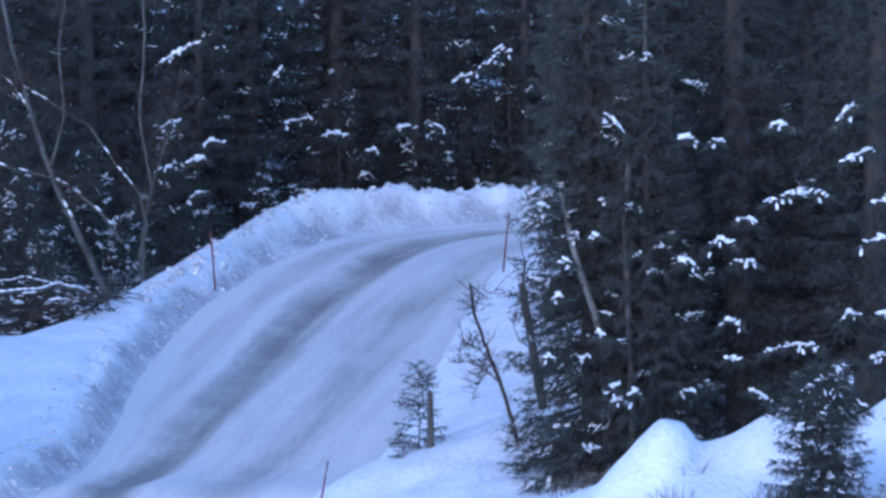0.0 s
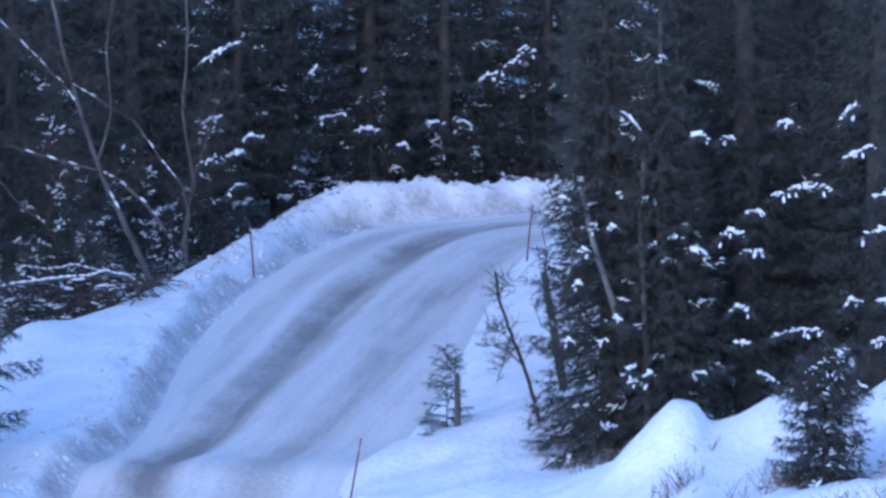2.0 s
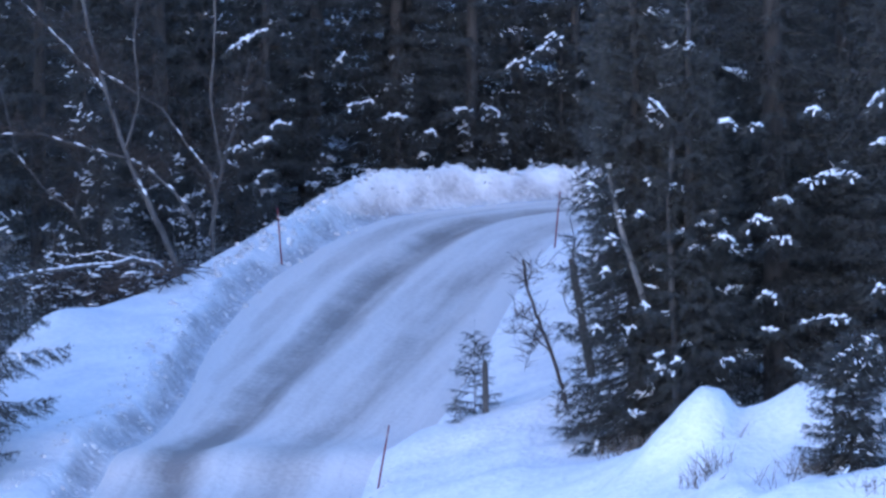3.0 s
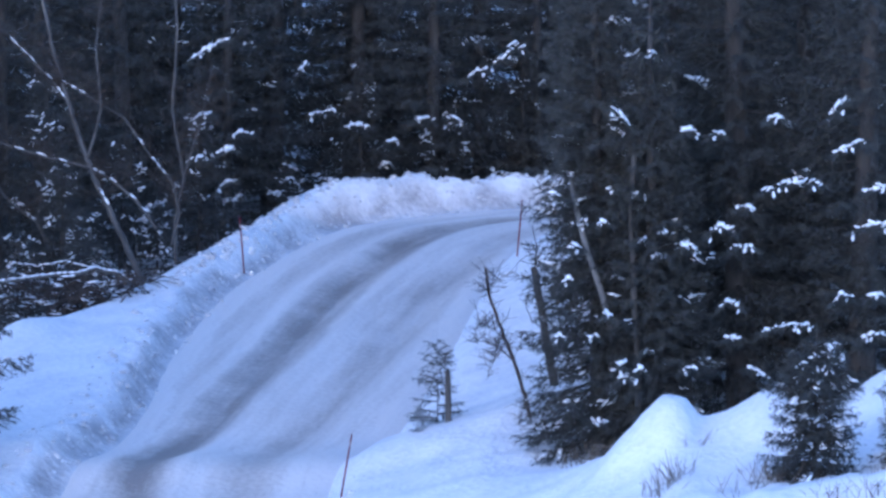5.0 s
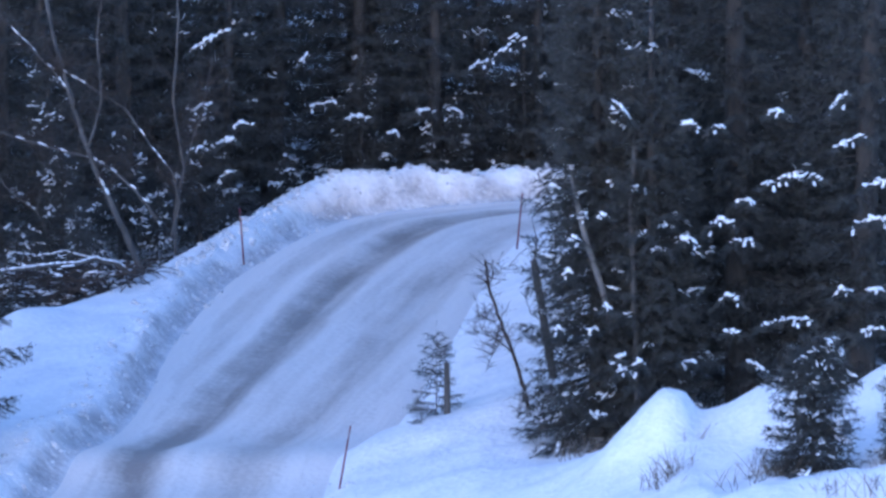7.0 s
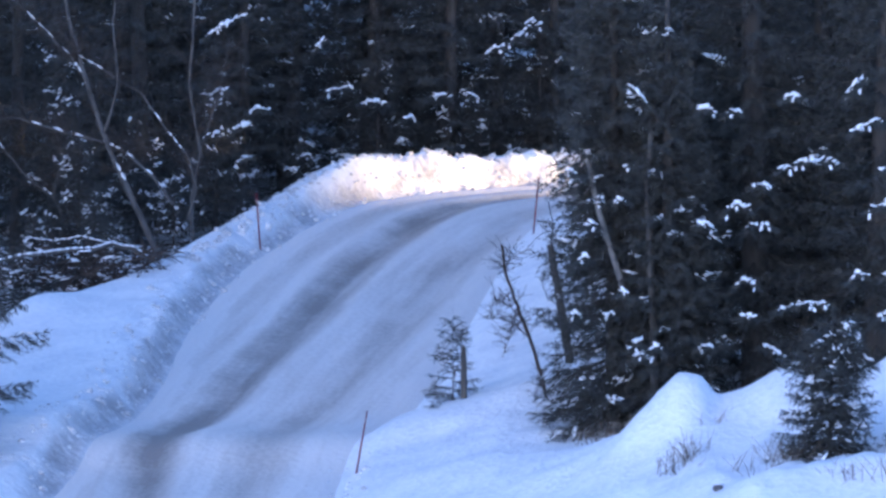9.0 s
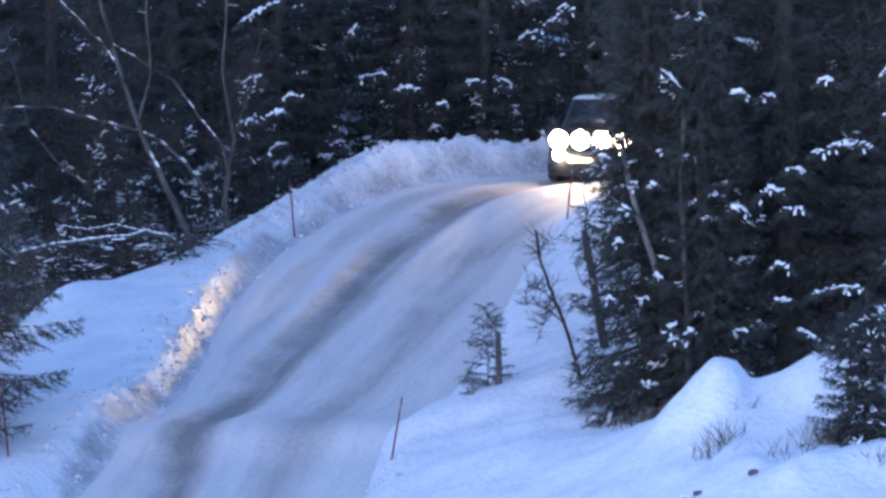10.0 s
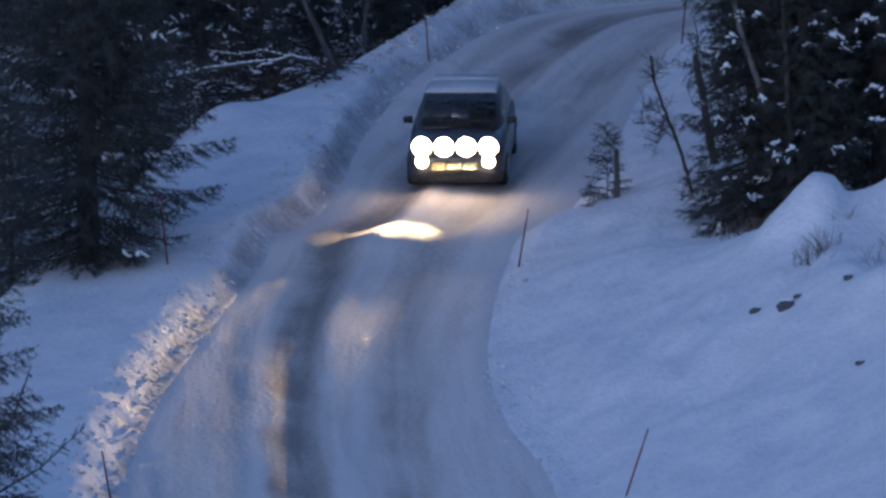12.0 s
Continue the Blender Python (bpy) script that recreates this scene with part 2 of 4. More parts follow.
def smooth_line(nodes, per=14):
    out = []
    for i in range(len(nodes) - 1):
        p0, p1, p2, p3 = (np.array(nodes[min(max(i + k, 0), len(nodes) - 1)], float) for k in (-1, 0, 1, 2))
        for j in range(per):
            t = j / per
            out.append(0.5 * (2 * p1 + (p2 - p0) * t + (2 * p0 - 5 * p1 + 4 * p2 - p3) * t * t + (3 * p1 - p0 - 3 * p2 + p3) * t ** 3))
    out.append(np.array(nodes[-1], float))
    return np.array(out)


MID = smooth_line(LINE)
ALONG = np.concatenate([[0], np.cumsum(np.hypot(*np.diff(MID[:, :2], axis=0).T))])


def beside_road(x, y):
    """Distance across from the road's middle (right of the way uphill: plus), half width there."""
    shape = np.shape(x)
    x, y = np.ravel(x).astype(float), np.ravel(y).astype(float)
    best, across, half = np.full(x.shape, 1e9), np.zeros(x.shape), np.zeros(x.shape)
    for (ax, ay, aw), (bx, by, bw) in zip(MID[:-1], MID[1:]):
        dx, dy = bx - ax, by - ay
        t = np.clip(((x - ax) * dx + (y - ay) * dy) / (dx * dx + dy * dy), 0, 1)
        ex, ey = x - ax - t * dx, y - ay - t * dy
        d = np.hypot(ex, ey)
        near = d < best
        side = np.where(dx * ey - dy * ex > 0, -1.0, 1.0)
        best = np.where(near, d, best)
        across = np.where(near, side * d, across)
        half = np.where(near, aw + t * (bw - aw), half)
    return across.reshape(shape), half.reshape(shape)


def slope_z(y):
    """Height of the road along y: steep below, a shoulder half way, easing off at the top."""
    y = np.asarray(y, float)
    return sum(rise(y + d) for d in (-0.4, -0.2, 0.0, 0.2, 0.4)) / 5


def rise(y):
    return np.interp(y, [60, 100, 125, 148.7, 149.7, 150.5, 151.3, 152.4, 153.6, 154.6, 156.5, 160, 170, 173, 182, 200, 260, 400, 1500], [-6.5, -5.6, -3.1, -0.24, -0.10, 0.20, 0.29, 0.24, 0.26, 0.36, 0.63, 1.05, 2.1, 2.3, 2.5, 3.9, 10, 26, 60])


def land(x, y, road_cut=True):
    x, y = np.asarray(x, float), np.asarray(y, float)
    s, w = beside_road(x, y)
    z = slope_z(y)
    out_l, out_r = -s - w, s - w
    # ploughed bank and field on the outer side of the bend
    high = np.interp(y, [120, 135, 150, 160, 167, 171, 174, 175.5, 177, 185], [0.35, 0.38, 0.40, 0.38, 0.32, 0.42, 0.68, 0.72, 0.5, 0.5])
    reach = np.interp(y, [120, 143, 150, 160, 165, 168, 172, 185], [3.2, 3.0, 3.1, 2.7, 1.15, 0.65, 0.5, 0.5])
    crumb = 0.06 * rough_at(x * 1.7, y * 1.2, 3) + 0.05 * rough_at(x * 4.3, y * 3.1, 4) + 0.03 * rough_at(x * 9, y * 7, 5)
    crumb = crumb * np.interp(y, [147, 153], [0.55, 1.0])
    lump = crumb * np.exp(-((out_l - 0.45) / 0.5) ** 2)
    left = high * ease(out_l / np.interp(y, [146, 152, 158, 168], [0.80, 0.45, 0.34, 0.55]), 0.0, 1.0) + lump
    left = left - 1.7 * ease(out_l, reach, reach + 2.6) - 0.10 * np.clip(out_l - 0.8, 0, 3)
    left = left + 0.05 * rough_at(x * 0.9, y * 0.5, 6) * ease(out_l, 0.3, 1.2)
    # slope on the inner side: a high cutting below, a low verge further up
    cut = np.interp(out_r, [0, 0.3, 0.7, 1.5, 3.0, 4.2, 5.4, 7.5, 12, 40], [0, 0.05, 0.2, 0.58, 1.25, 1.85, 2.5, 2.65, 3.3, 6.0])
    verge = np.interp(out_r, [0, 0.4, 1.2, 2.5, 4, 6, 12, 40], [0, 0.28, 0.55, 0.95, 1.1, 1.2, 1.6, 3.0])
    up = 1 - ease(y, 142.5, 147.5)
    right = cut * up + verge * (1 - up)
    turned_x, turned_y = 0.83 * x + 0.55 * y, -0.55 * x + 0.83 * y
    right = right + (0.07 * rough_at(turned_x * 0.55, turned_y * 0.4, 8) + 0.04 * rough_at(turned_x * 1.3 + 3, turned_y * 0.9, 10) + 0.016 * rough_at(x * 3.3, y * 2.4, 9) + (0.034 * rough_at(x * 1.9, y * 0.9, 15) + 0.022 * rough_at(x * 4.4, y * 2.0, 16)) * up + 0.02 * rough_at(x * 0.45 + 0.25 * y, y * 1.7 - 0.3 * x, 13) + 0.011 * rough_at(x * 0.9 + 0.4 * y, y * 3.6 - 0.5 * x, 14)) * ease(out_r, 0.1, 1.3)
    for bx, by, rx, ry, h in ((2.85, 142.3, 0.45, 0.8, 0.22), (2.3, 142.0, 0.55, 0.9, 0.16), (3.05, 142.4, 0.18, 0.5, 0.08), (4.2, 142.6, 0.7, 0.9, 0.20), (4.95, 142.5, 0.6, 1.0, 0.48), (6.6, 137.0, 1.6, 1.2, 0.45), (4.6, 136.5, 1.5, 1.0, 0.25), (7.4, 143.5, 1.0, 1.5, 0.9)):
        right = right + h * np.exp(-((x - bx) / rx) ** 2 - ((y - by) / ry) ** 2)
    # long folds that run up the slope
    right = right + (0.045 * rough_at(2.1 * (0.94 * x - 0.35 * y), 0.33 * (0.35 * x + 0.94 * y), 25) + 0.022 * rough_at(4.7 * (0.94 * x - 0.35 * y), 0.6 * (0.35 * x + 0.94 * y), 26)) * up * ease(out_r, 0.2, 1.4)
    # the rounded knob on the bank
    right = right + (0.30 + 0.14 * rough_at(x * 3.1, y * 1.5, 17)) * np.exp(-np.abs((x - 3.40) / 0.36) ** 2.6 - ((y - 142.6) / 0.8) ** 2)
    # the pillow on its near end, and the shoulder that leads up to it
    right = right + 0.30 * np.exp(-np.abs((x - 3.44) / 0.31) ** 4 - ((y - 142.6) / 0.7) ** 2)
    right = right + 0.17 * np.exp(-np.abs((x - 2.85) / 0.42) ** 2.5 - ((y - 142.6) / 0.8) ** 2)
    right = right + 0.15 * np.exp(-((x - 6.25) / 0.6) ** 2 - ((y - 143.4) / 0.8) ** 2)
    # the field's swell at its outer corner, and a drift beyond its far edge
    left = left + 0.16 * np.exp(-((x + 7.1) / 0.5) ** 2 - ((y - 163.6) / 0.6) ** 2) + 0.42 * np.exp(-((x + 7.6) / 0.9) ** 2 - ((y - 161.3) / 1.6) ** 2)
    z = z + np.where(s < 0, np.where(out_l > 0, left, 0), np.where(out_r > 0, right, 0))
    if road_cut:
        z = z - 0.14 * ease(-np.maximum(out_l, out_r), 0.02, 0.25)
    # the hillside on which the viewer stands
    hill = np.where(y > 0, 14.2 - 0.25 * y, 14.2 - 0.05 * y)
    return np.maximum(z, hill)


def ground_z(x, y):
    return float(land(np.array([x]), np.array([y]), False)[0])


def steps(marks):
    """Grid lines: (from, to, spacing) stretches."""
    out = []
    for a, b, d in marks:
        n = max(1, round((b - a) / d))
        out += [a + (b - a) * i / n for i in range(n)]
    return np.array(out + [marks[-1][1]])


def make_ground():
    gx = steps([(-1500, -300, 300), (-300, -60, 40), (-60, -20, 5), (-20, -12, 0.8), (-12, 9, 0.085), (9, 16, 0.7), (16, 60, 5), (60, 300, 40), (300, 1500, 300)])
    gy = steps([(-600, -100, 100), (-100, 0, 20), (0, 120, 6), (120, 130, 0.8), (130, 180, 0.16), (180, 200, 1.0), (200, 300, 10), (300, 1500, 200)])
    X, Y = np.meshgrid(gx, gy)
    Z = land(X, Y)
    nx, ny = len(gx), len(gy)
    me = bpy.data.meshes.new("ground")
    idx = np.arange(nx * ny).reshape(ny, nx)
    quads = np.stack([idx[:-1, :-1], idx[:-1, 1:], idx[1:, 1:], idx[1:, :-1]], -1).reshape(-1, 4)
    me.vertices.add(nx * ny)
    me.vertices.foreach_set("co", np.stack([X, Y, Z], -1).ravel())
    me.loops.add(quads.size)
    me.loops.foreach_set("vertex_index", quads.ravel())
    me.polygons.add(len(quads))
    me.polygons.foreach_set("loop_start", np.arange(len(quads)) * 4)
    me.update(calc_edges=True)
    me.materials.append(GROUND)
    # the ploughed face beside the road is coarser, dirtier snow
    s, w = beside_road(X, Y)
    face = ease(-s - w, -0.3, 0.05) * (1 - ease(-s - w + 0.16 * rough_at(X * 1.3, Y * 0.9, 12) + 0.10 * rough_at(X * 4, Y * 2.5, 18), 0.14, 0.44))
    me.attributes.new("ploughed", "FLOAT", "POINT").data.foreach_set("value", face.ravel().astype(np.float32))
    me.shade_smooth()
    tagged(new("ground", me), "deep bluish-white snow over a wooded hillside", "snow", kind="structure")


def make_road():
    ts = np.arange(ALONG[np.argmin(abs(MID[:, 1] - 126))], ALONG[-1] - 40, 0.16)
    px, py, hw = (np.interp(ts, ALONG, MID[:, i]) for i in range(3))
    dx, dy = np.gradient(px), np.gradient(py)
    L = np.hypot(dx, dy)
    nxv, nyv = dy / L, -dx / L
    lat = np.linspace(-1, 1, 61)
    S = lat[None, :] * (hw[:, None] + 0.10)
    X, Y = px[:, None] + S * nxv[:, None], py[:, None] + S * nyv[:, None]
    A = np.repeat(ts[:, None], len(lat), 1)
    Z = slope_z(Y) + 0.005
    S0 = S
    S = S - np.interp(py, [134, 140, 145, 150, 154, 157, 160, 164, 168, 172], [0.15, 0.20, -0.18, -0.28, -0.33, -0.24, 0.02, 0.24, 0.37, 0.52])[:, None]
    wob = 0.12 * rough_at(A * 0.12, A * 0 + 3, 21)
    for c, wd, dp in ((-0.72, 0.36, 0.10), (1.0, 0.42, 0.08), (-1.75, 0.3, 0.03)):
        Z -= dp * np.exp(-((S - c + wob) / wd) ** 2)
    Z += 0.035 * np.exp(-((S + 0.05 + wob) / 0.25) ** 2)
    Z += 0.014 * rough_at(S * 3.5, A * 0.3, 22) + 0.007 * rough_at(S * 6, A * 1.6, 23) + 0.004 * rough_at(S * 8, A * 4, 24)
    Z -= 0.05 * ease(np.abs(S0), hw[:, None] - 0.3, hw[:, None] + 0.1)
    n, m = X.shape
    idx = np.arange(n * m).reshape(n, m)
    quads = np.stack([idx[:-1, :-1], idx[:-1, 1:], idx[1:, 1:], idx[1:, :-1]], -1).reshape(-1, 4)
    me = bpy.data.meshes.new("road")
    me.vertices.add(n * m)
    me.vertices.foreach_set("co", np.stack([X, Y, Z], -1).ravel())
    me.loops.add(quads.size)
    me.loops.foreach_set("vertex_index", quads.ravel())
    me.polygons.add(len(quads))
    me.polygons.foreach_set("loop_start", np.arange(len(quads)) * 4)
    me.update(calc_edges=True)
    uv = me.uv_layers.new(name="across_along")
    uv.data.foreach_set("uv", np.stack([S, A], -1).reshape(-1, 2)[quads.ravel()].ravel())
    rim = me.uv_layers.new(name="edge")
    rim.data.foreach_set("uv", np.stack([np.abs(S0) - hw[:, None], A], -1).reshape(-1, 2)[quads.ravel()].ravel())
    me.materials.append(ROAD)
    me.shade_smooth()
    tagged(new("road", me), "packed snow road with grey dirty wheel ruts", "road", kind="structure")


make_ground()
make_road()


def make_clods():
    sh, rnd = Shape(), random.Random(31)
    n = 0
    while n < 900:
        i = rnd.randrange(len(MID) - 1)
        x, y, w = MID[i] + (MID[i + 1] - MID[i]) * rnd.random()
        if not 128 < y < 178 or x > 4:
            continue
        d = MID[i + 1] - MID[i]
        l = math.hypot(d[0], d[1])
        off = -(w + rnd.choice((rnd.uniform(-0.15, 0.5), rnd.uniform(0.05, 0.35), rnd.uniform(0.45, 0.95))))
        x, y = x + d[1] / l * off, y - d[0] / l * off
        r = rnd.uniform(0.014, 0.034) if rnd.random() < 0.9 else rnd.uniform(0.035, 0.065)
        sh.blob((x, y, ground_z(x, y) + r * 0.1), (r * rnd.uniform(0.8, 1.8), r * rnd.uniform(0.8, 1.4), r * 0.8), rnd.random() * 6, 0.45, rnd, 0.8, rnd.uniform(-0.4, 0.4))
        n += 1
    for i in range(len(MID) - 1):
        x, y, w = MID[i]
        if 164 < y < 179 and x < 4:
            d = (MID[i + 1] - MID[i])[:2]
            l = math.hypot(*d)
            for _ in range(int(l * 9) + 1):
                q, off = rnd.random(), -(w + rnd.uniform(0.42, 0.75))
                px, py = x + d[0] * q + d[1] / l * off, y + d[1] * q - d[0] / l * off
                r = rnd.uniform(0.02, 0.065)
                sh.blob((px, py, ground_z(px, py) + r * 0.2), (r * rnd.uniform(0.8, 1.5), r, r * rnd.uniform(0.6, 1.0)), rnd.random() * 6, 0.4, rnd, 0.8, rnd.uniform(-0.4, 0.4))
    # loose crumbs along the inner edge of the road
    n = 0
    while n < 260:
        i = rnd.randrange(len(MID) - 1)
        x, y, w = MID[i] + (MID[i + 1] - MID[i]) * rnd.random()
        if not 128 < y < 150:
            continue
        d = (MID[i + 1] - MID[i])[:2]
        l, off = math.hypot(*d), w + rnd.gauss(0.12, 0.22)
        px, py = x + d[1] / l * off, y - d[0] / l * off
        r = rnd.uniform(0.012, 0.028) if rnd.random() < 0.85 else rnd.uniform(0.03, 0.055)
        sh.blob((px, py, ground_z(px, py) + r * 0.1), (r * rnd.uniform(0.8, 1.6), r, r * 0.8), rnd.random() * 6, 0.45, rnd, 0.8, rnd.uniform(-0.4, 0.4))
        n += 1
    single("snow_clods", sh, BANK, "rough clods of ploughed snow along the roadside bank", "snow", kind="stuff")


make_clods()


# ---------------------------------------------------------------- spruces and bare trees
def spruce(seed, height, radius, low=0.0, step=0.30, per=6, snow=0.12, size=1.0, top=99.0, droop=0.45, wide=0.085, gap=0.12, tufts=8, forked=True):
    """Meshes of a spruce: trunk, needle crown, snow on the boughs."""
    rnd = random.Random(seed)
    trunk, crown, load = Shape(), Shape(), Shape()
    r0 = 0.018 * height ** 0.95 * size
    lean = Vector((rnd.uniform(-0.02, 0.02), rnd.uniform(-0.02, 0.02), 0))
    spine = [Vector((0, 0, -0.5)) + Vector((0, 0, 1)) * (height + 0.5) * k / 8 + lean * (height * k / 8) for k in range(9)]
    trunk.tube(spine, [r0 * (1.12 - k / 8.2) for k in range(9)], 8)

    def sprig(a, b, width):
        """A needle-clad shoot: two crossed pointed blades."""
        way = b - a
        side = way.cross(Vector((rnd.uniform(-0.5, 0.5), rnd.uniform(-0.5, 0.5), 1)))
        if side.length < 1e-5:
            return
        side.normalize()
        up = side.cross(way).normalized()
        count = 3 if width > wide * 1.7 else tufts
        crown.add([a - side * 0.012, a + side * 0.012, b], [(0, 1, 2)])
        for i in range(count):
            q = a + way * ((i + 0.3 + rnd.random() * 0.5) / count)
            t = rnd.uniform(-1.3, 1.3) + (math.pi if i % 2 else 0)
            d = side * math.cos(t) + up * math.sin(t)
            ln = width * rnd.uniform(0.75, 1.35) * (1.15 - 0.5 * i / count)
            w = way.normalized() * 0.17 * width
            crown.add([q - w, q + w, q + d * ln * 0.75 + way.normalized() * ln * 0.75], [(0, 1, 2)])

    h = low
    while h < height * 0.97:
        u = h / height
        coarse = 2.2 if h > top else 1.0
        for k in range(per if u < 0.85 else 4):
            if rnd.random() < 0.12:
                continue
            hh = h + rnd.uniform(-0.5, 0.5) * step
            az = 2 * math.pi * (k + rnd.random() * 0.8) / per + h * 2.4
            span = radius * (1 - u) ** 0.75 * rnd.uniform(0.65, 1.12) + 0.12
            if low > 0 and h < low + 1.0:
                span *= 0.75
            out = Vector((math.cos(az), math.sin(az), 0))
            base = Vector((0, 0, hh)) + lean * hh
            rise, fall = 0.25 * (1 - u), droop * (1.15 - u)
            pts = [base + out * span * q + Vector((0, 0, span * (u * 0.5 * q + rise * q * 0.5 - fall * q + 0.42 * fall * q ** 3))) for q in (0, 0.25, 0.5, 0.75, 1.0)]
            trunk.tube(pts[:4], [0.016 * size + 0.008 * span, 0.014 * size, 0.010 * size, 0.006], 3)
            cross = Vector((-out.y, out.x, 0))
            n = max(2, int(span / (gap * coarse)))
            for i in range(n):
                q = 0.12 + 0.88 * (i + rnd.random() * 0.6) / n
                j = min(3, int(q * 4))
                p = pts[j].lerp(pts[j + 1], q * 4 - j)
                ln = (0.34 * span * (1 - q) ** 0.8 + 0.13) * rnd.uniform(0.7, 1.25)
                for sgn in (-1, 1):
                    tip = p + (out * rnd.uniform(0.35, 0.8) + cross * sgn * rnd.uniform(0.6, 1.0)).normalized() * ln + Vector((0, 0, -ln * rnd.uniform(0.05, 0.75)))
                    sprig(p, tip, wide * coarse * rnd.uniform(0.8, 1.3))
                    if forked and ln > 0.28 and h <= top:
                        mid = p.lerp(tip, 0.5)
                        sprig(mid, mid + (out * 0.9 + cross * sgn * 0.1).normalized() * ln * 0.5 + Vector((0, 0, -ln * 0.3)), wide * coarse)
            sprig(pts[3], pts[4] + out * 0.08, wide * 1.2)
            sprig(pts[1], pts[3], wide * 1.3)
            if rnd.random() < snow * 1.5 and h < top + 1:
                q0 = rnd.uniform(0.45, 0.8)
                for i in range(rnd.choice((3, 4, 6, 8, 10))):
                    q = min(0.99, q0 + i * 0.05)
                    j = min(3, int(q * 4))
                    p = pts[j].lerp(pts[j + 1], q * 4 - j)
                    a = rnd.uniform(0.014, 0.046) * size * (0.6 + 0.4 * min(1, span))
                    load.blob(p + cross * rnd.uniform(-0.12, 0.12) + Vector((0, 0, rnd.uniform(-0.05, 0.05))), (a * rnd.uniform(1.0, 2.8), a * rnd.uniform(0.5, 1.2), a * rnd.uniform(0.35, 0.8)), az + rnd.uniform(-1.2, 1.2), 0.4, rnd, 0.6, rnd.uniform(-0.9, 0.4), 6, 3)
        h += step * rnd.uniform(0.85, 1.15) * (2.0 if h > top else 1.0)
    sprig(spine[-2], spine[-1] + Vector((0, 0, 0.25)), wide)
    return trunk.mesh("trunk", BARK), crown.mesh("crown", NEEDLES, False), load.mesh("snow_load", LOAD)


def plant(meshes, x, y, label, group, turn=0.0, lean=(0, 0), scale=1.0, name="spruce_tree", sink=0.0):
    tree = new(name)
    tree.matrix_world = pose(x, y, ground_z(x, y) - sink, lean[0], lean[1], turn) @ Matrix.Scale(scale, 4)
    tagged(tree, label, "tree", group)
    for n, me in zip(("trunk", "crown", "snow_load"), meshes):
        if len(me.polygons):
            ob = new(n, me)
            ob.parent = tree
            if n == "snow_load":
                tagged(ob, "clumps of snow on the boughs", kind="stuff")
    return tree


# tall forest behind the road
FOREST = [spruce(s, h, r, low, step=0.34, per=6, snow=sn, size=0.75, top=5.6, gap=0.11, tufts=5, forked=False, wide=0.105) for s, h, r, low, sn in
          ((1, 13.0, 1.9, 0.3, 0.10), (2, 14.5, 1.7, 0.8, 0.07), (3, 12.0, 2.1, 0.1, 0.14), (4, 15.0, 1.6, 1.2, 0.06))]
YOUNG = [spruce(s, h, r, 0.05, step=0.20, per=6, snow=sn, wide=0.075, tufts=6, forked=False) for s, h, r, sn in ((11, 3.2, 1.1, 0.30), (12, 2.4, 1.0, 0.4), (13, 4.5, 1.3, 0.22))]
rf = random.Random(5)
first = {}
WOODS = "dark snow-dusted spruce in the dense forest behind the road"


def wood(kind, i, x, y, label, group, scale, turn, name="spruce_tree"):
    key = (id(kind), i)
    if key not in first:
        first[key] = plant(kind[i], x, y, label, group, turn, scale=scale, name=name)
        return
    t = copy_thing(first[key], pose(x, y, ground_z(x, y), 0, 0, turn))
    t.matrix_basis = pose(x, y, ground_z(x, y), 0, 0, turn) @ Matrix.Scale(scale, 4)
    tagged(t, label, "tree", group)


row = 0
for y0, gap in ((181.5, 1.9), (184.5, 2.0), (188, 2.2), (192, 2.4), (197, 2.6), (203, 3.0)):
    x = -15.5
    while x < (3.0 if row == 0 else 11.5):
        x += gap * rf.uniform(0.7, 1.3)
        yy = y0 + rf.uniform(-1.2, 1.2)
        s, w = beside_road(np.array([x]), np.array([yy]))
        if abs(s[0]) < w[0] + 1.2:
            continue
        wood(FOREST, rf.randrange(4), x, yy, WOODS, "forest spruces", rf.uniform(0.85, 1.15), rf.uniform(0, 360))
    row += 1
# left flank of the field, in the hollow
for x, y in ((-8.2, 173), (-6.0, 177.5), (-10.5, 176), (-12.5, 172), (-9.8, 168.5), (-12.5, 166), (-14.5, 169), (-13.5, 161), (-15.5, 164), (-4.2, 179.5), (-7.8, 180)):
    wood(FOREST, rf.randrange(4), x, y, WOODS, "forest spruces", rf.uniform(0.85, 1.1), rf.uniform(0, 360))


# ---------------------------------------------------------------- trees beside the road
BIG = [spruce(s, h, r, low, step=0.28, per=7, snow=sn, size=sz, top=7.2, wide=0.08, droop=0.5, tufts=7, gap=0.13) for s, h, r, low, sn, sz in
       ((21, 11.0, 1.45, 0.2, 0.03, 1.1), (22, 12.5, 1.7, 0.4, 0.03, 1.2), (23, 10.5, 1.55, 0.1, 0.03, 1.2), (24, 12.0, 1.3, 1.6, 0.03, 1.0))]
BESIDE = "large dark spruce with heavy snow clumps beside the road"
DENSE = [spruce(25, 9.5, 1.40, 0.0, step=0.21, per=8, snow=0.10, size=1.0, top=7.0, wide=0.08, droop=0.6, tufts=8, gap=0.095)]
wood(DENSE, 0, 2.42, 148.0, BESIDE, "roadside spruces", 1.0, 20)
wood(DENSE, 0, 3.25, 147.3, BESIDE, "roadside spruces", 0.85, 130)
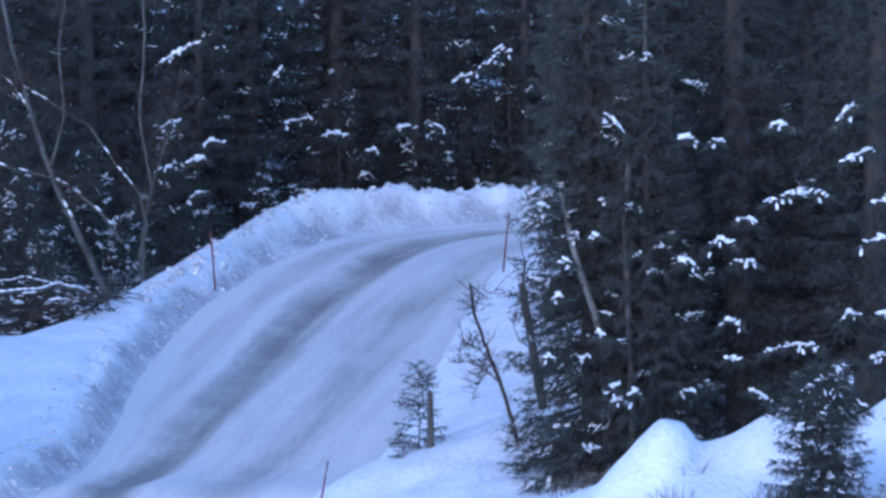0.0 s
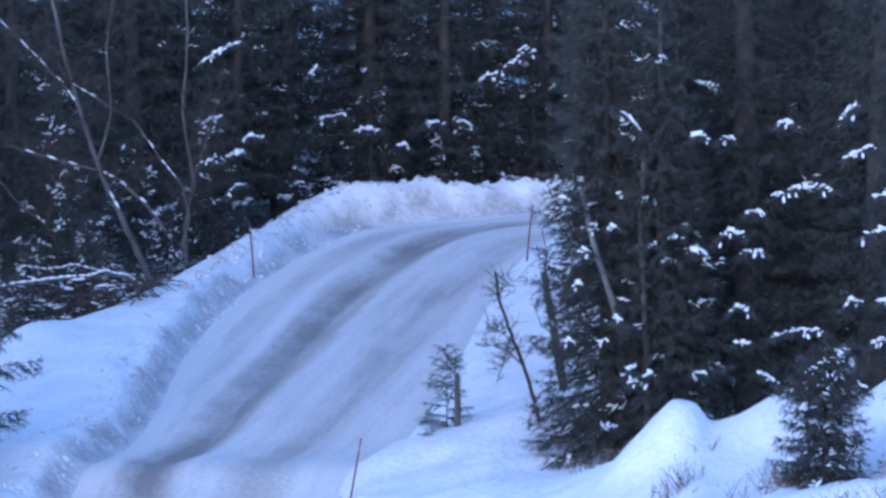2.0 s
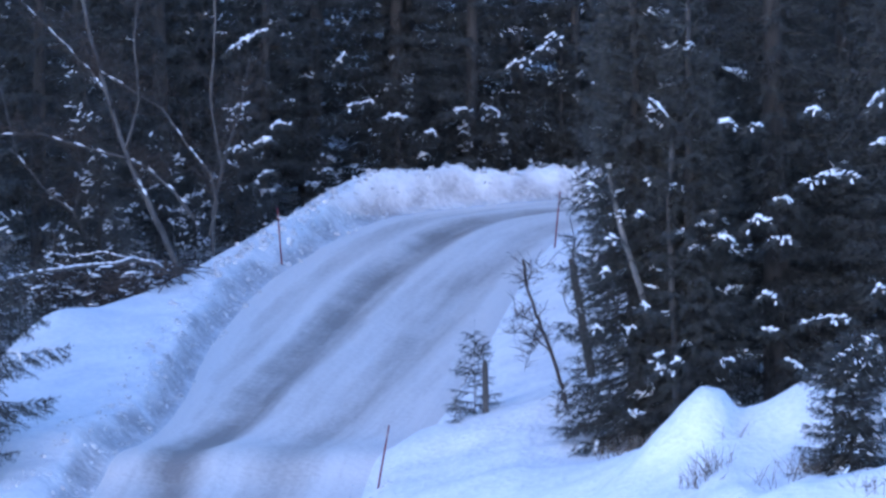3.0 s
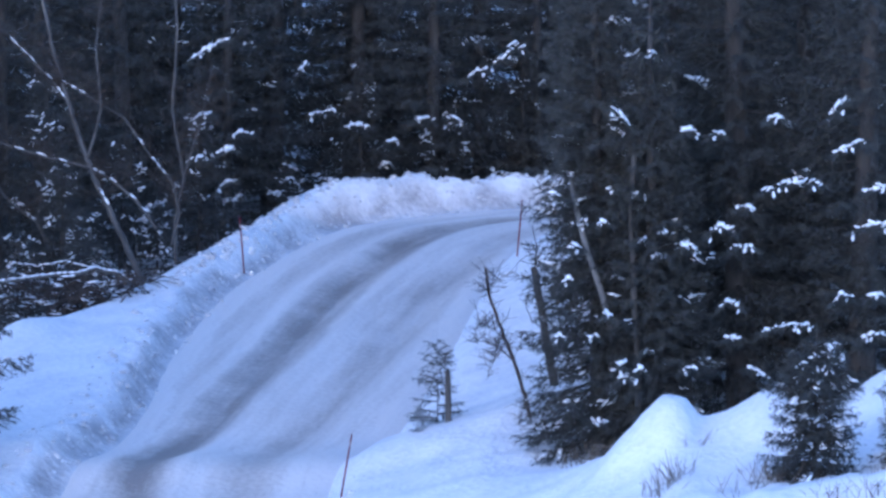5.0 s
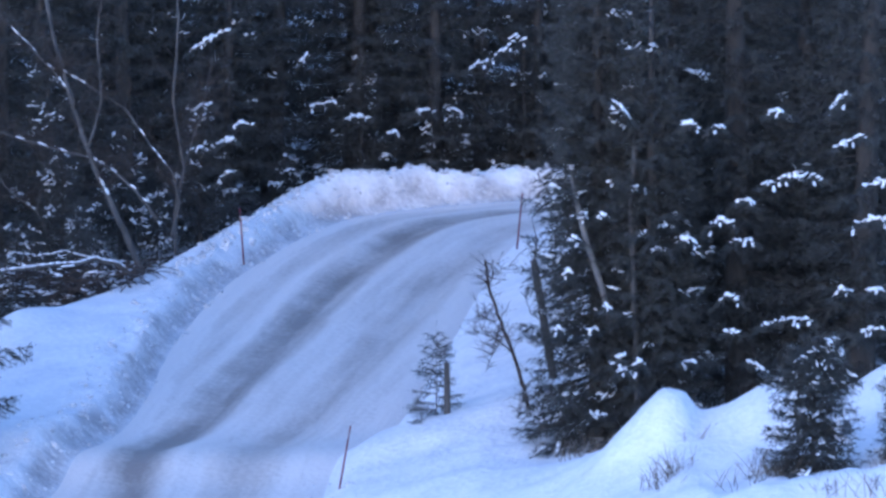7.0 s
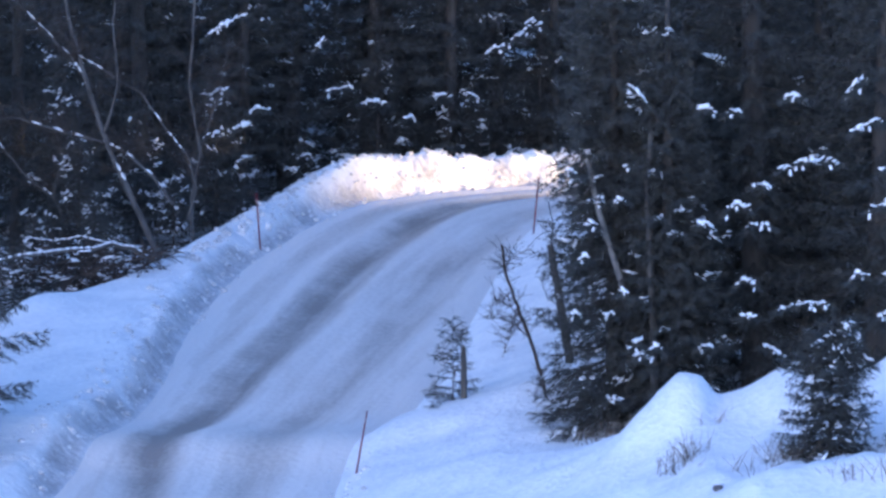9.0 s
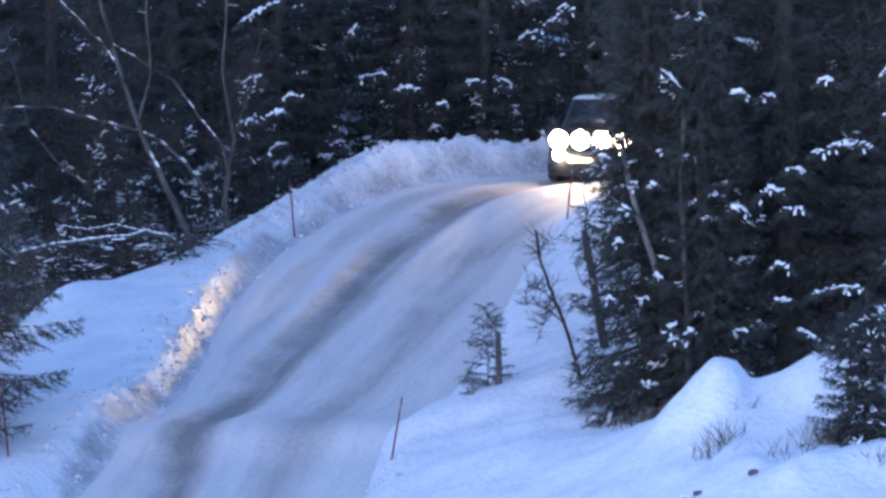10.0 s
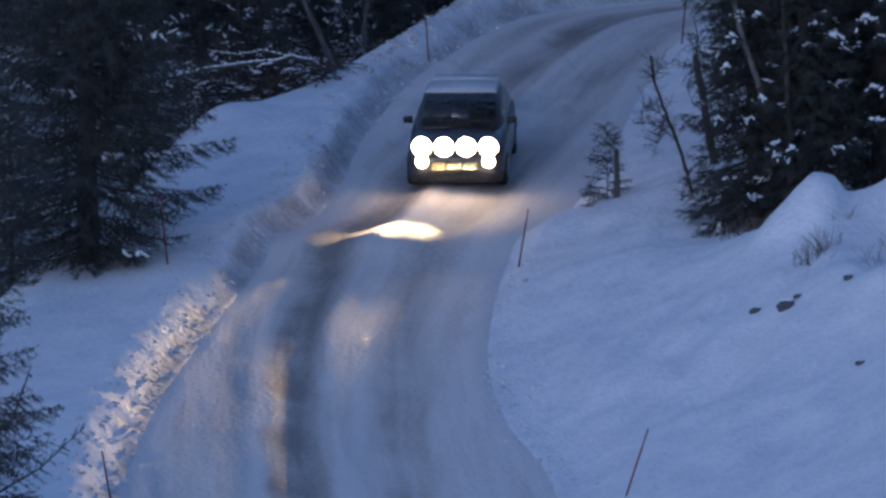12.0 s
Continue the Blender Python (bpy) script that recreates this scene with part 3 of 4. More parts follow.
for i, x, y, sc, tn in ((3, 2.95, 150.4, 0.95, 80), (2, 3.75, 151.0, 1.0, 150), (1, 4.7, 149.2, 1.0, 210), (2, 5.6, 151.2, 1.05, 300), (1, 6.5, 148.0, 1.0, 40), (0, 7.6, 150.5, 1.0, 100),
                        (3, 2.6, 155.0, 1.0, 10), (1, 3.6, 156.2, 0.95, 130), (2, 4.9, 155.5, 1.0, 250), (0, 6.2, 156.5, 1.0, 330), (1, 7.8, 155.2, 1.0, 70), (1, 8.8, 152.0, 1.0, 200),
                        (2, 3.1, 160.5, 0.95, 60), (3, 4.3, 162.0, 1.0, 190), (1, 5.7, 161.5, 1.0, 280), (0, 7.2, 163.0, 1.05, 20), (2, 8.8, 161.0, 1.0, 110), (1, 3.3, 166.5, 0.9, 240), (3, 4.6, 168.5, 1.0, 15), (2, 6.2, 169.0, 1.0, 170), (0, 8.0, 168.0, 1.0, 260)):
    wood(BIG, i, x, y, BESIDE, "roadside spruces", sc, tn)

# spruces on the field side
FIELD = [spruce(41, 9.0, 2.5, 0.1, step=0.24, per=7, snow=0.10, size=1.2, top=6.5, wide=0.08), spruce(42, 8.2, 2.6, 0.3, step=0.25, per=7, snow=0.06, size=1.0, wide=0.08, top=7.0)]
plant(FIELD[0], -9.12, 149.0, "broad dark spruce at the edge of the snow field", "", 35, scale=1.08)
LOWER = plant(FIELD[1], -10.35, 127.0, "dark spruce with upswept boughs beside the lower road", "", 120)


def swept_bough(tree, pts, seed):
    """One long bough of a tree, bare-tipped, with shoots of needles along both sides."""
    rnd, g = random.Random(seed), Shape()
    pts = [Vector(q) for q in pts]
    g.tube(pts, [0.03, 0.022, 0.014, 0.006], 6)
    for i in range(len(pts) - 1):
        for k in range(7):
            a = pts[i].lerp(pts[i + 1], (k + rnd.random()) / 7)
            way = (pts[i + 1] - pts[i]).normalized()
            for sgn in (-1, 1):
                b = a + (way * 0.7 + Vector((0.1 * sgn, rnd.uniform(-0.5, 0.5), 0.75 * sgn))).normalized() * rnd.uniform(0.14, 0.34) * (1.2 - 0.25 * i)
                g.tube([a, b], [0.006, 0.003], 3)
                for _ in range(26):
                    q = a.lerp(b, rnd.random())
                    d = Vector((rnd.uniform(-1, 1), rnd.uniform(-1, 1), rnd.uniform(-1, 1))).normalized()
                    w = way.cross(d) * 0.006
                    g.add([q - w, q + w, q + (d * 0.6 + way * 0.5) * 0.055], [(0, 1, 2)])
    back = tree.matrix_world.inverted()
    g.v = [tuple(back @ Vector(q)) for q in g.v]
    part("bough", g, NEEDLES, tree, "long needle-clad bough", smooth=False)


swept_bough(LOWER, [(-10.35, 127.0, -1.25), (-9.2, 127.0, -1.13), (-8.61, 127.0, -0.79), (-7.92, 127.0, -0.16)], 47)
swept_bough(LOWER, [(-10.35, 127.0, -0.75), (-9.6, 126.8, -0.55), (-9.0, 126.8, -0.05), (-8.74, 126.8, 0.66)], 48)
wood(FOREST, 2, -12.0, 152.5, WOODS, "forest spruces", 0.9, 77)
wood(FOREST, 0, -12.2, 141.0, WOODS, "forest spruces", 0.85, 177)
wood(FOREST, 1, -13.0, 155.5, WOODS, "forest spruces", 0.95, 277)

# sapling, snowy bush and low growth at the forest edge
SAPLING = spruce(51, 1.30, 0.52, 0.08, step=0.17, per=5, snow=0.0, size=0.6, wide=0.045, droop=0.06, gap=0.08)
plant(SAPLING, -0.14, 151.7, "small dark spruce sapling poking out of the roadside snow", "", 15, name="spruce_sapling", sink=0.02)
plant(SAPLING, -0.45, 151.0, "tiny spruce tip showing above the snow", "", 70, scale=0.33, name="spruce_sapling")
plant(SAPLING, 1.33, 147.95, "tiny spruce tip showing above the snow", "", 200, scale=0.28, name="spruce_sapling", sink=0.06)
BUSH = spruce(52, 2.15, 1.05, 0.05, step=0.12, per=8, snow=0.32, size=0.9, wide=0.065, droop=0.3, gap=0.08)
plant(BUSH, 5.42, 139.0, "bushy young spruce dusted with snow on the bank", "", 60, name="spruce_sapling", sink=0.05)
plant(BUSH, 6.95, 139.4, "bushy young spruce at the top of the bank", "", 200, scale=0.8, name="spruce_sapling", sink=0.1)
UNDER = "low snow-laden young spruce at the forest edge"
for i, x, y, sc in ((0, -7.7, 163.9, 0.55), (1, -8.5, 162.9, 0.6), (2, -6.5, 165.4, 0.5), (1, -8.3, 165.2, 0.75), (0, -7.6, 166.6, 0.8), (2, -6.9, 168.6, 0.8), (1, -6.2, 168.2, 0.7), (0, -8.9, 163.6, 0.7), (1, -7.2, 164.9, 0.5), (2, -9.6, 166.0, 0.9), (0, -10.3, 162.6, 0.9), (1, -5.3, 172.5, 0.8), (2, -4.6, 175.0, 0.8),
                    (0, -6.0, 174.0, 0.9), (2, -7.3, 171.3, 1.0), (1, -3.0, 178.6, 0.9), (2, -1.6, 179.9, 0.9), (0, 0.0, 180.6, 1.0), (2, 1.5, 181.2, 0.9), (1, -9.0, 160.8, 0.6), (0, -11.2, 158.5, 0.9), (2, -10.8, 154.5, 0.8)):
    wood(YOUNG, i, x, y, UNDER, "young spruces", sc, rf.uniform(0, 360), name="spruce_sapling")


def bare_tree(name, label, stems, mat, twigs=0, snow=0.0, seed=0, category="tree", length=0.5):
    """A leafless tree from its stems, each a list of points with a radius at either end; fine twigs grow along them."""
    rnd = random.Random(seed)
    foot = stems[0][0][0]
    tree = thing(name, label, category, foot)
    f = Vector(foot)
    fine, load = Shape(), Shape()
    for k, (pts, r0, r1) in enumerate(stems):
        p = [Vector(q) - f for q in pts]
        path = []
        for i in range(len(p) - 1):
            for j in range(4):
                path.append(p[i].lerp(p[i + 1], j / 4) + Vector((rnd.uniform(-1, 1), rnd.uniform(-1, 1), rnd.uniform(-1, 1))) * 0.012 * (i + j > 0))
        path.append(p[-1])
        n = len(path) - 1
        sh = Shape()
        sh.tube(path, [r0 + (r1 - r0) * i / n for i in range(n + 1)], 7)
        part("trunk" if k == 0 else "branch", sh, mat, tree)
        if snow:
            for i in range(n):
                d = path[i + 1] - path[i]
                if abs(d.z) < 1.3 * math.hypot(d.x, d.y) and rnd.random() < snow:
                    r = r0 + (r1 - r0) * i / n
                    load.tube([path[i] + Vector((0, 0, r * 0.7)), path[i].lerp(path[i + 1], 0.5) + Vector((0, 0, r * 0.9)), path[i + 1] + Vector((0, 0, r * 0.7))], [r * 0.5, r * 0.62 + 0.006, r * 0.5], 6)
        for _ in range(twigs):
            i = rnd.randrange(max(1, n // 4), n)
            a = path[i]
            for g in range(2):
                b = a + Vector((rnd.uniform(-1, 1), rnd.uniform(-0.6, 0.6), rnd.uniform(-0.1, 1.0))) * length * rnd.uniform(0.4, 1.0)
                m = a.lerp(b, 0.5) + Vector((rnd.uniform(-1, 1), 0, rnd.uniform(-1, 1))) * 0.06
                fine.tube([a, m, b], [0.006, 0.0045, 0.0025], 4)
                for h in range(2):
                    fine.tube([m, m + Vector((rnd.uniform(-1, 1), rnd.uniform(-0.5, 0.5), rnd.uniform(-0.4, 0.8))) * length * 0.45], [0.004, 0.002], 3)
    if fine.v:
        tagged(part("brushwood", fine, TWIG, tree), "tangle of thin bare twigs", kind="stuff")
    if load.v:
        tagged(part("snow_load", load, LOAD, tree), "line of snow along the limbs", kind="stuff")
    return tree


# leafless birches over the field's far edge
bare_tree("birch_tree", "leaning leafless birch with snow-lined limbs at the forest edge",
          [([(-5.34, 166.00, 1.84), (-5.71, 166.30, 2.62), (-6.06, 166.60, 3.30), (-6.36, 167.00, 3.97), (-6.70, 167.40, 4.95), (-7.05, 168.00, 6.02), (-7.32, 168.40, 7.41)], 0.065, 0.03),
           ([(-5.11, 166.20, 2.81), (-5.48, 166.30, 3.30), (-5.94, 166.60, 3.68), (-6.36, 167.00, 3.84), (-7.07, 167.20, 4.01), (-7.89, 167.50, 4.22), (-8.80, 167.70, 4.20)], 0.034, 0.016),
           ([(-4.86, 167.00, 2.46), (-4.73, 167.00, 3.06), (-4.86, 167.00, 3.57), (-5.24, 167.20, 4.01), (-5.72, 167.40, 4.70), (-6.38, 167.40, 5.10), (-6.99, 167.60, 5.44)], 0.028, 0.012),
           ([(-6.68, 167.40, 4.90), (-6.99, 167.60, 5.34), (-7.59, 167.60, 5.94), (-8.31, 167.80, 6.64)], 0.026, 0.012),
           ([(-6.36, 167.00, 3.97), (-6.11, 167.00, 4.87), (-6.21, 167.00, 5.98), (-6.02, 167.20, 7.27)], 0.028, 0.012)], BIRCH, 34, 0.45, 61, length=0.8)
bare_tree("birch_tree", "slender leafless birch among the young spruces",
          [([(-4.84, 168.50, 1.99), (-4.85, 168.40, 2.76), (-4.69, 168.30, 3.57), (-4.89, 168.30, 4.79), (-4.79, 168.30, 6.20), (-4.88, 168.00, 7.63)], 0.035, 0.018), ([(-4.69, 168.30, 3.57), (-4.39, 168.20, 4.49), (-4.16, 168.00, 5.62)], 0.018, 0.008)], BIRCH, 30, 0.3, 62, length=0.7)
bare_tree("birch_tree", "thin crooked birch deep in the forest edge",
          [([(-6.99, 169.00, 2.00), (-7.35, 169.00, 2.71), (-7.76, 169.00, 3.01), (-8.38, 169.20, 3.71), (-8.67, 169.00, 4.95)], 0.03, 0.014), ([(-7.35, 169.00, 2.71), (-7.20, 169.00, 3.42), (-7.35, 169.00, 4.23)], 0.018, 0.008)], BIRCH, 24, 0.4, 63, length=0.6)
bare_tree("fallen_log", "snow-covered fallen birch trunk arching over brushwood",
          [([(-5.52, 164.40, 1.97), (-5.71, 164.30, 2.16), (-6.11, 164.20, 2.26), (-6.44, 164.00, 2.19), (-6.94, 164.00, 2.15), (-7.62, 163.80, 2.09), (-8.30, 163.80, 1.93)], 0.045, 0.03),
           ([(-6.15, 164.20, 2.25), (-6.65, 164.30, 2.38), (-7.15, 164.40, 2.29), (-7.60, 164.50, 2.36)], 0.022, 0.01)], BIRCH, 5, 1.0, 64, "log", 0.35)


def brushwood():
    """Cut boughs under snow behind the field."""
    rnd = random.Random(71)
    tree = thing("brush_pile", "heap of snow-dusted brushwood behind the snow field", "brushwood", (-6.66, 164.60, 1.66))
    tw, ld = Shape(), Shape()
    for _ in range(420):
        a = Vector((rnd.uniform(-1.9, 1.5), rnd.uniform(-0.8, 0.8), rnd.uniform(-0.2, 0.45)))
        b = a + Vector((rnd.uniform(-0.6, 0.6), rnd.uniform(-0.3, 0.3), rnd.uniform(-0.25, 0.3)))
        tw.tube([a, a.lerp(b, 0.5) + Vector((0, 0, 0.04)), b], [0.016, 0.011, 0.005], 4)
        if rnd.random() < 0.28:
            q = a.lerp(b, rnd.uniform(0.2, 0.8))
            r = rnd.uniform(0.02, 0.055)
            ld.blob(q + Vector((0, 0, 0.03)), (r * 2.6, r, r * 0.45), rnd.uniform(-0.5, 0.5), 0.35, rnd, 0.5, rnd.uniform(-0.4, 0.4))
    tagged(part("brushwood", tw, TWIG, tree), "tangled dark twigs", kind="stuff")
    tagged(part("snow_load", ld, LOAD, tree), "patches of snow on the twigs", kind="stuff")


brushwood()

# dead wood beside the road
bare_tree("dead_tree", "thin leaning dead tree with bare twigs on the roadside bank",
          [([(1.35, 150.30, 0.89), (1.32, 150.30, 1.12), (1.21, 150.30, 1.52), (1.06, 150.20, 1.99), (0.88, 150.10, 2.45), (0.70, 150.00, 2.96), (0.62, 150.00, 3.44)], 0.036, 0.022),
           ([(0.76, 150.00, 2.82), (0.67, 150.00, 3.00), (0.74, 149.80, 3.24), (1.07, 149.80, 3.40)], 0.010, 0.004), ([(1.09, 150.20, 1.90), (0.87, 150.00, 2.14), (0.59, 150.00, 2.28), (0.38, 150.00, 2.26)], 0.013, 0.005),
           ([(0.96, 150.10, 2.27), (0.70, 150.00, 2.50), (0.46, 150.00, 2.55)], 0.010, 0.004), ([(1.28, 150.30, 1.43), (1.21, 150.20, 1.08), (1.10, 150.00, 0.69)], 0.010, 0.005), ([(0.88, 150.10, 2.45), (0.77, 150.00, 2.01), (0.64, 150.00, 1.64)], 0.008, 0.004)], TWIG, 13, 0.0, 81, length=0.45)
bare_tree("dead_tree", "broken dark dead trunk with one thin shoot",
          [([(1.73, 151.50, 1.41), (1.67, 151.50, 1.87), (1.57, 151.50, 2.42), (1.47, 151.50, 2.97), (1.40, 151.50, 3.33)], 0.075, 0.055), ([(1.42, 151.50, 3.29), (1.46, 151.50, 3.60), (1.38, 151.50, 4.02)], 0.016, 0.006), ([(1.58, 151.50, 2.33), (1.37, 151.30, 2.48), (1.25, 151.00, 2.83)], 0.012, 0.005)], BARK, 2, 0.0, 82, length=0.3)
bare_tree("dead_tree", "pale barkless leaning trunk among the spruces",
          [([(3.02, 148.30, 0.60), (2.83, 148.10, 1.76), (2.66, 147.75, 2.38), (2.45, 147.15, 3.18), (2.23, 147.05, 3.88), (2.05, 147.25, 4.50), (1.95, 147.90, 5.10)], 0.065, 0.04)], SILVER, 3, 0.0, 83, length=0.3)
bare_tree("dead_tree", "tall grey bare trunk rising among the spruces",
          [([(3.02, 147.05, 0.72), (2.99, 147.05, 1.75), (2.97, 147.05, 2.64), (2.92, 147.05, 3.69), (2.88, 147.05, 4.57), (2.93, 147.05, 5.50)], 0.06, 0.04), ([(2.92, 147.05, 5.30), (3.04, 147.05, 5.56), (2.98, 147.05, 5.85)], 0.018, 0.008)], PALE, 4, 0.0, 84, length=0.5)
bare_tree("dead_tree", "slim grey bare stem beside a thicker trunk",
          [([(3.66, 147.6, 0.80), (3.52, 147.6, 2.27), (3.38, 147.6, 3.51), (3.25, 147.6, 4.48), (3.18, 147.6, 5.27), (3.16, 147.6, 5.71)], 0.032, 0.02)], PALE, 5, 0.0, 85, length=0.5)


def stump():
    st = thing("stump", "short grey broken stump beside a spruce sapling", "stump", (0.03, 151.40, 0.73))
    a = Shape()
    a.tube([(0, 0, -0.3), (0, 0, 0.3), (-0.01, 0, 0.85), (-0.015, 0, 0.98)], [0.062, 0.055, 0.048, 0.02], 8)
    part("trunk", a, PALE, st)


stump()


def tuft(x, y, n, h, seed, spread=0.16, lean=0.0):
    """Dry stalks sticking out of the snow."""
    rnd = random.Random(seed)
    g = Shape()
    for _ in range(n):
        a = Vector((rnd.gauss(0, spread), rnd.gauss(0, spread), -0.1))
        t = a + Vector((rnd.gauss(lean, 0.16), rnd.gauss(0, 0.1), h * rnd.uniform(0.5, 1.1)))
        g.tube([a, a.lerp(t, 0.55) + Vector((rnd.gauss(0, 0.015), 0, 0.02)), t], [0.006, 0.005, 0.0025], 3)
        if rnd.random() < 0.5:
            m = a.lerp(t, 0.6)
            g.tube([m, m + Vector((rnd.uniform(-0.12, 0.12), 0, rnd.uniform(0.05, 0.15)))], [0.004, 0.002], 3)
    ob = single("grass_tuft", g, DRY, "thin dry brown stalks standing out of the snow bank", "dry grass", "dry tufts", "stuff", smooth=False)
    ob.location = (x, y, ground_z(x, y))


for k, (x, y, n, h) in enumerate(((3.22, 139.6, 34, 0.42), (3.45, 139.9, 26, 0.5), (4.10, 138.2, 7, 0.45), (4.4, 138.0, 5, 0.4), (4.75, 139.2, 30, 0.5), (4.95, 138.7, 26, 0.35), (5.6, 136.4, 22, 0.3), (6.1, 136.2, 24, 0.35), (6.6, 138.2, 22, 0.4), (2.5, 145.2, 24, 0.45), (2.1, 146.2, 30, 0.35), (3.75, 141.6, 10, 0.3))):
    tuft(x, y, n, h, 100 + k)


def rock(x, y, r, seed):
    rnd = random.Random(seed)
    g, c = Shape(), Shape()
    z = ground_z(x, y)
    st = thing("rock", "dark bare stone showing through the snow bank", "rock", (x, y, z), "bank stones")
    g.blob((0, 0, 0), (r, r * 1.1, r * 0.75), rnd.random() * 3, 0.22, rnd, 1.0)
    g.blob((r * 0.6, 0.05, -0.05), (r * 0.6, r * 0.7, r * 0.5), rnd.random() * 3, 0.22, rnd, 1.0)
    c.blob((r * 0.1, r * 0.5, r * 0.62), (r * 0.9, r * 0.8, r * 0.28), rnd.random() * 3, 0.2, rnd, 0.7)
    part("stone", g, ROCK, st, smooth=False)
    part("snow_cap", c, LOAD, st, "cap of snow")


for k, (x, y, r) in enumerate(((2.75, 137.6, 0.17), (2.95, 137.9, 0.08), (2.27, 138.4, 0.10), (3.75, 137.3, 0.09), (3.85, 133.5, 0.075)  )):
    rock(x, y, r, 200 + k)


def bough(x, y, z, wide, tall, slope, seed):
    """A needle-clad bough end with a broken cushion of snow."""
    rnd = random.Random(seed)
    b = thing("spruce_bough", "spruce bough bent under a thick cushion of snow", "branch", (x, y, z), "snowy boughs")
    tw, ld = Shape(), Shape()

    def arch(q):
        return slope * q * wide - tall * 1.6 * abs(q) ** 1.5

    for k in range(int(60 + 120 * wide)):
        q = rnd.uniform(-0.62, 0.62)
        a = Vector((q * wide, rnd.uniform(-0.14, 0.25), arch(q) + rnd.uniform(-0.06, 0.0)))
        e = a + Vector((rnd.uniform(-0.13, 0.13) + 0.1 * q, rnd.uniform(-0.16, 0.05), rnd.uniform(-0.15, 0.01)))
        w = Vector((rnd.uniform(-1, 1), rnd.uniform(-1, 1), rnd.uniform(-1, 1))).normalized() * 0.012
        tw.add([a - w, a + w, e], [(0, 1, 2)])
    tw.tube([(0, 1.4, -0.13), (0, 0.7, -0.09), (0, 0, -0.05)], [0.03, 0.02, 0.012], 5)
    tw.tube([(-0.5 * wide, 0, arch(-0.5) - 0.03), (0, 0.03, -0.04), (0.5 * wide, 0, arch(0.5) - 0.03)], [0.006, 0.012, 0.006], 5)
    n = max(4, round(wide / 0.05))
    for k in range(n):
        q = (k + rnd.random()) / n - 0.5
        r = rnd.uniform(0.020, 0.052) * (1.25 - abs(q))
        ld.blob((q * wide, rnd.uniform(-0.07, 0.07), arch(q) + rnd.uniform(-0.25, 0.25) * tall), (r * rnd.uniform(0.9, 1.5), r, r * rnd.uniform(0.5, 1.0)), rnd.uniform(-0.6, 0.6), 0.4, rnd, 0.6, rnd.uniform(-0.5, 0.5) + slope)
    for k in range(max(1, n // 4)):
        q = rnd.uniform(-0.5, 0.5)
        r = rnd.uniform(0.02, 0.035)
        ld.blob((q * wide, -0.08, arch(q) - rnd.uniform(0.4, 1.0) * tall), (r, r, r * 1.5), 0, 0.35, rnd, 1.0, rnd.uniform(-1, 1))
    tagged(part("needles", tw, NEEDLES, b, smooth=False), "dark needles", kind="stuff")
    tagged(part("snow_load", ld, LOAD, b), "broken cushion of snow", kind="stuff")


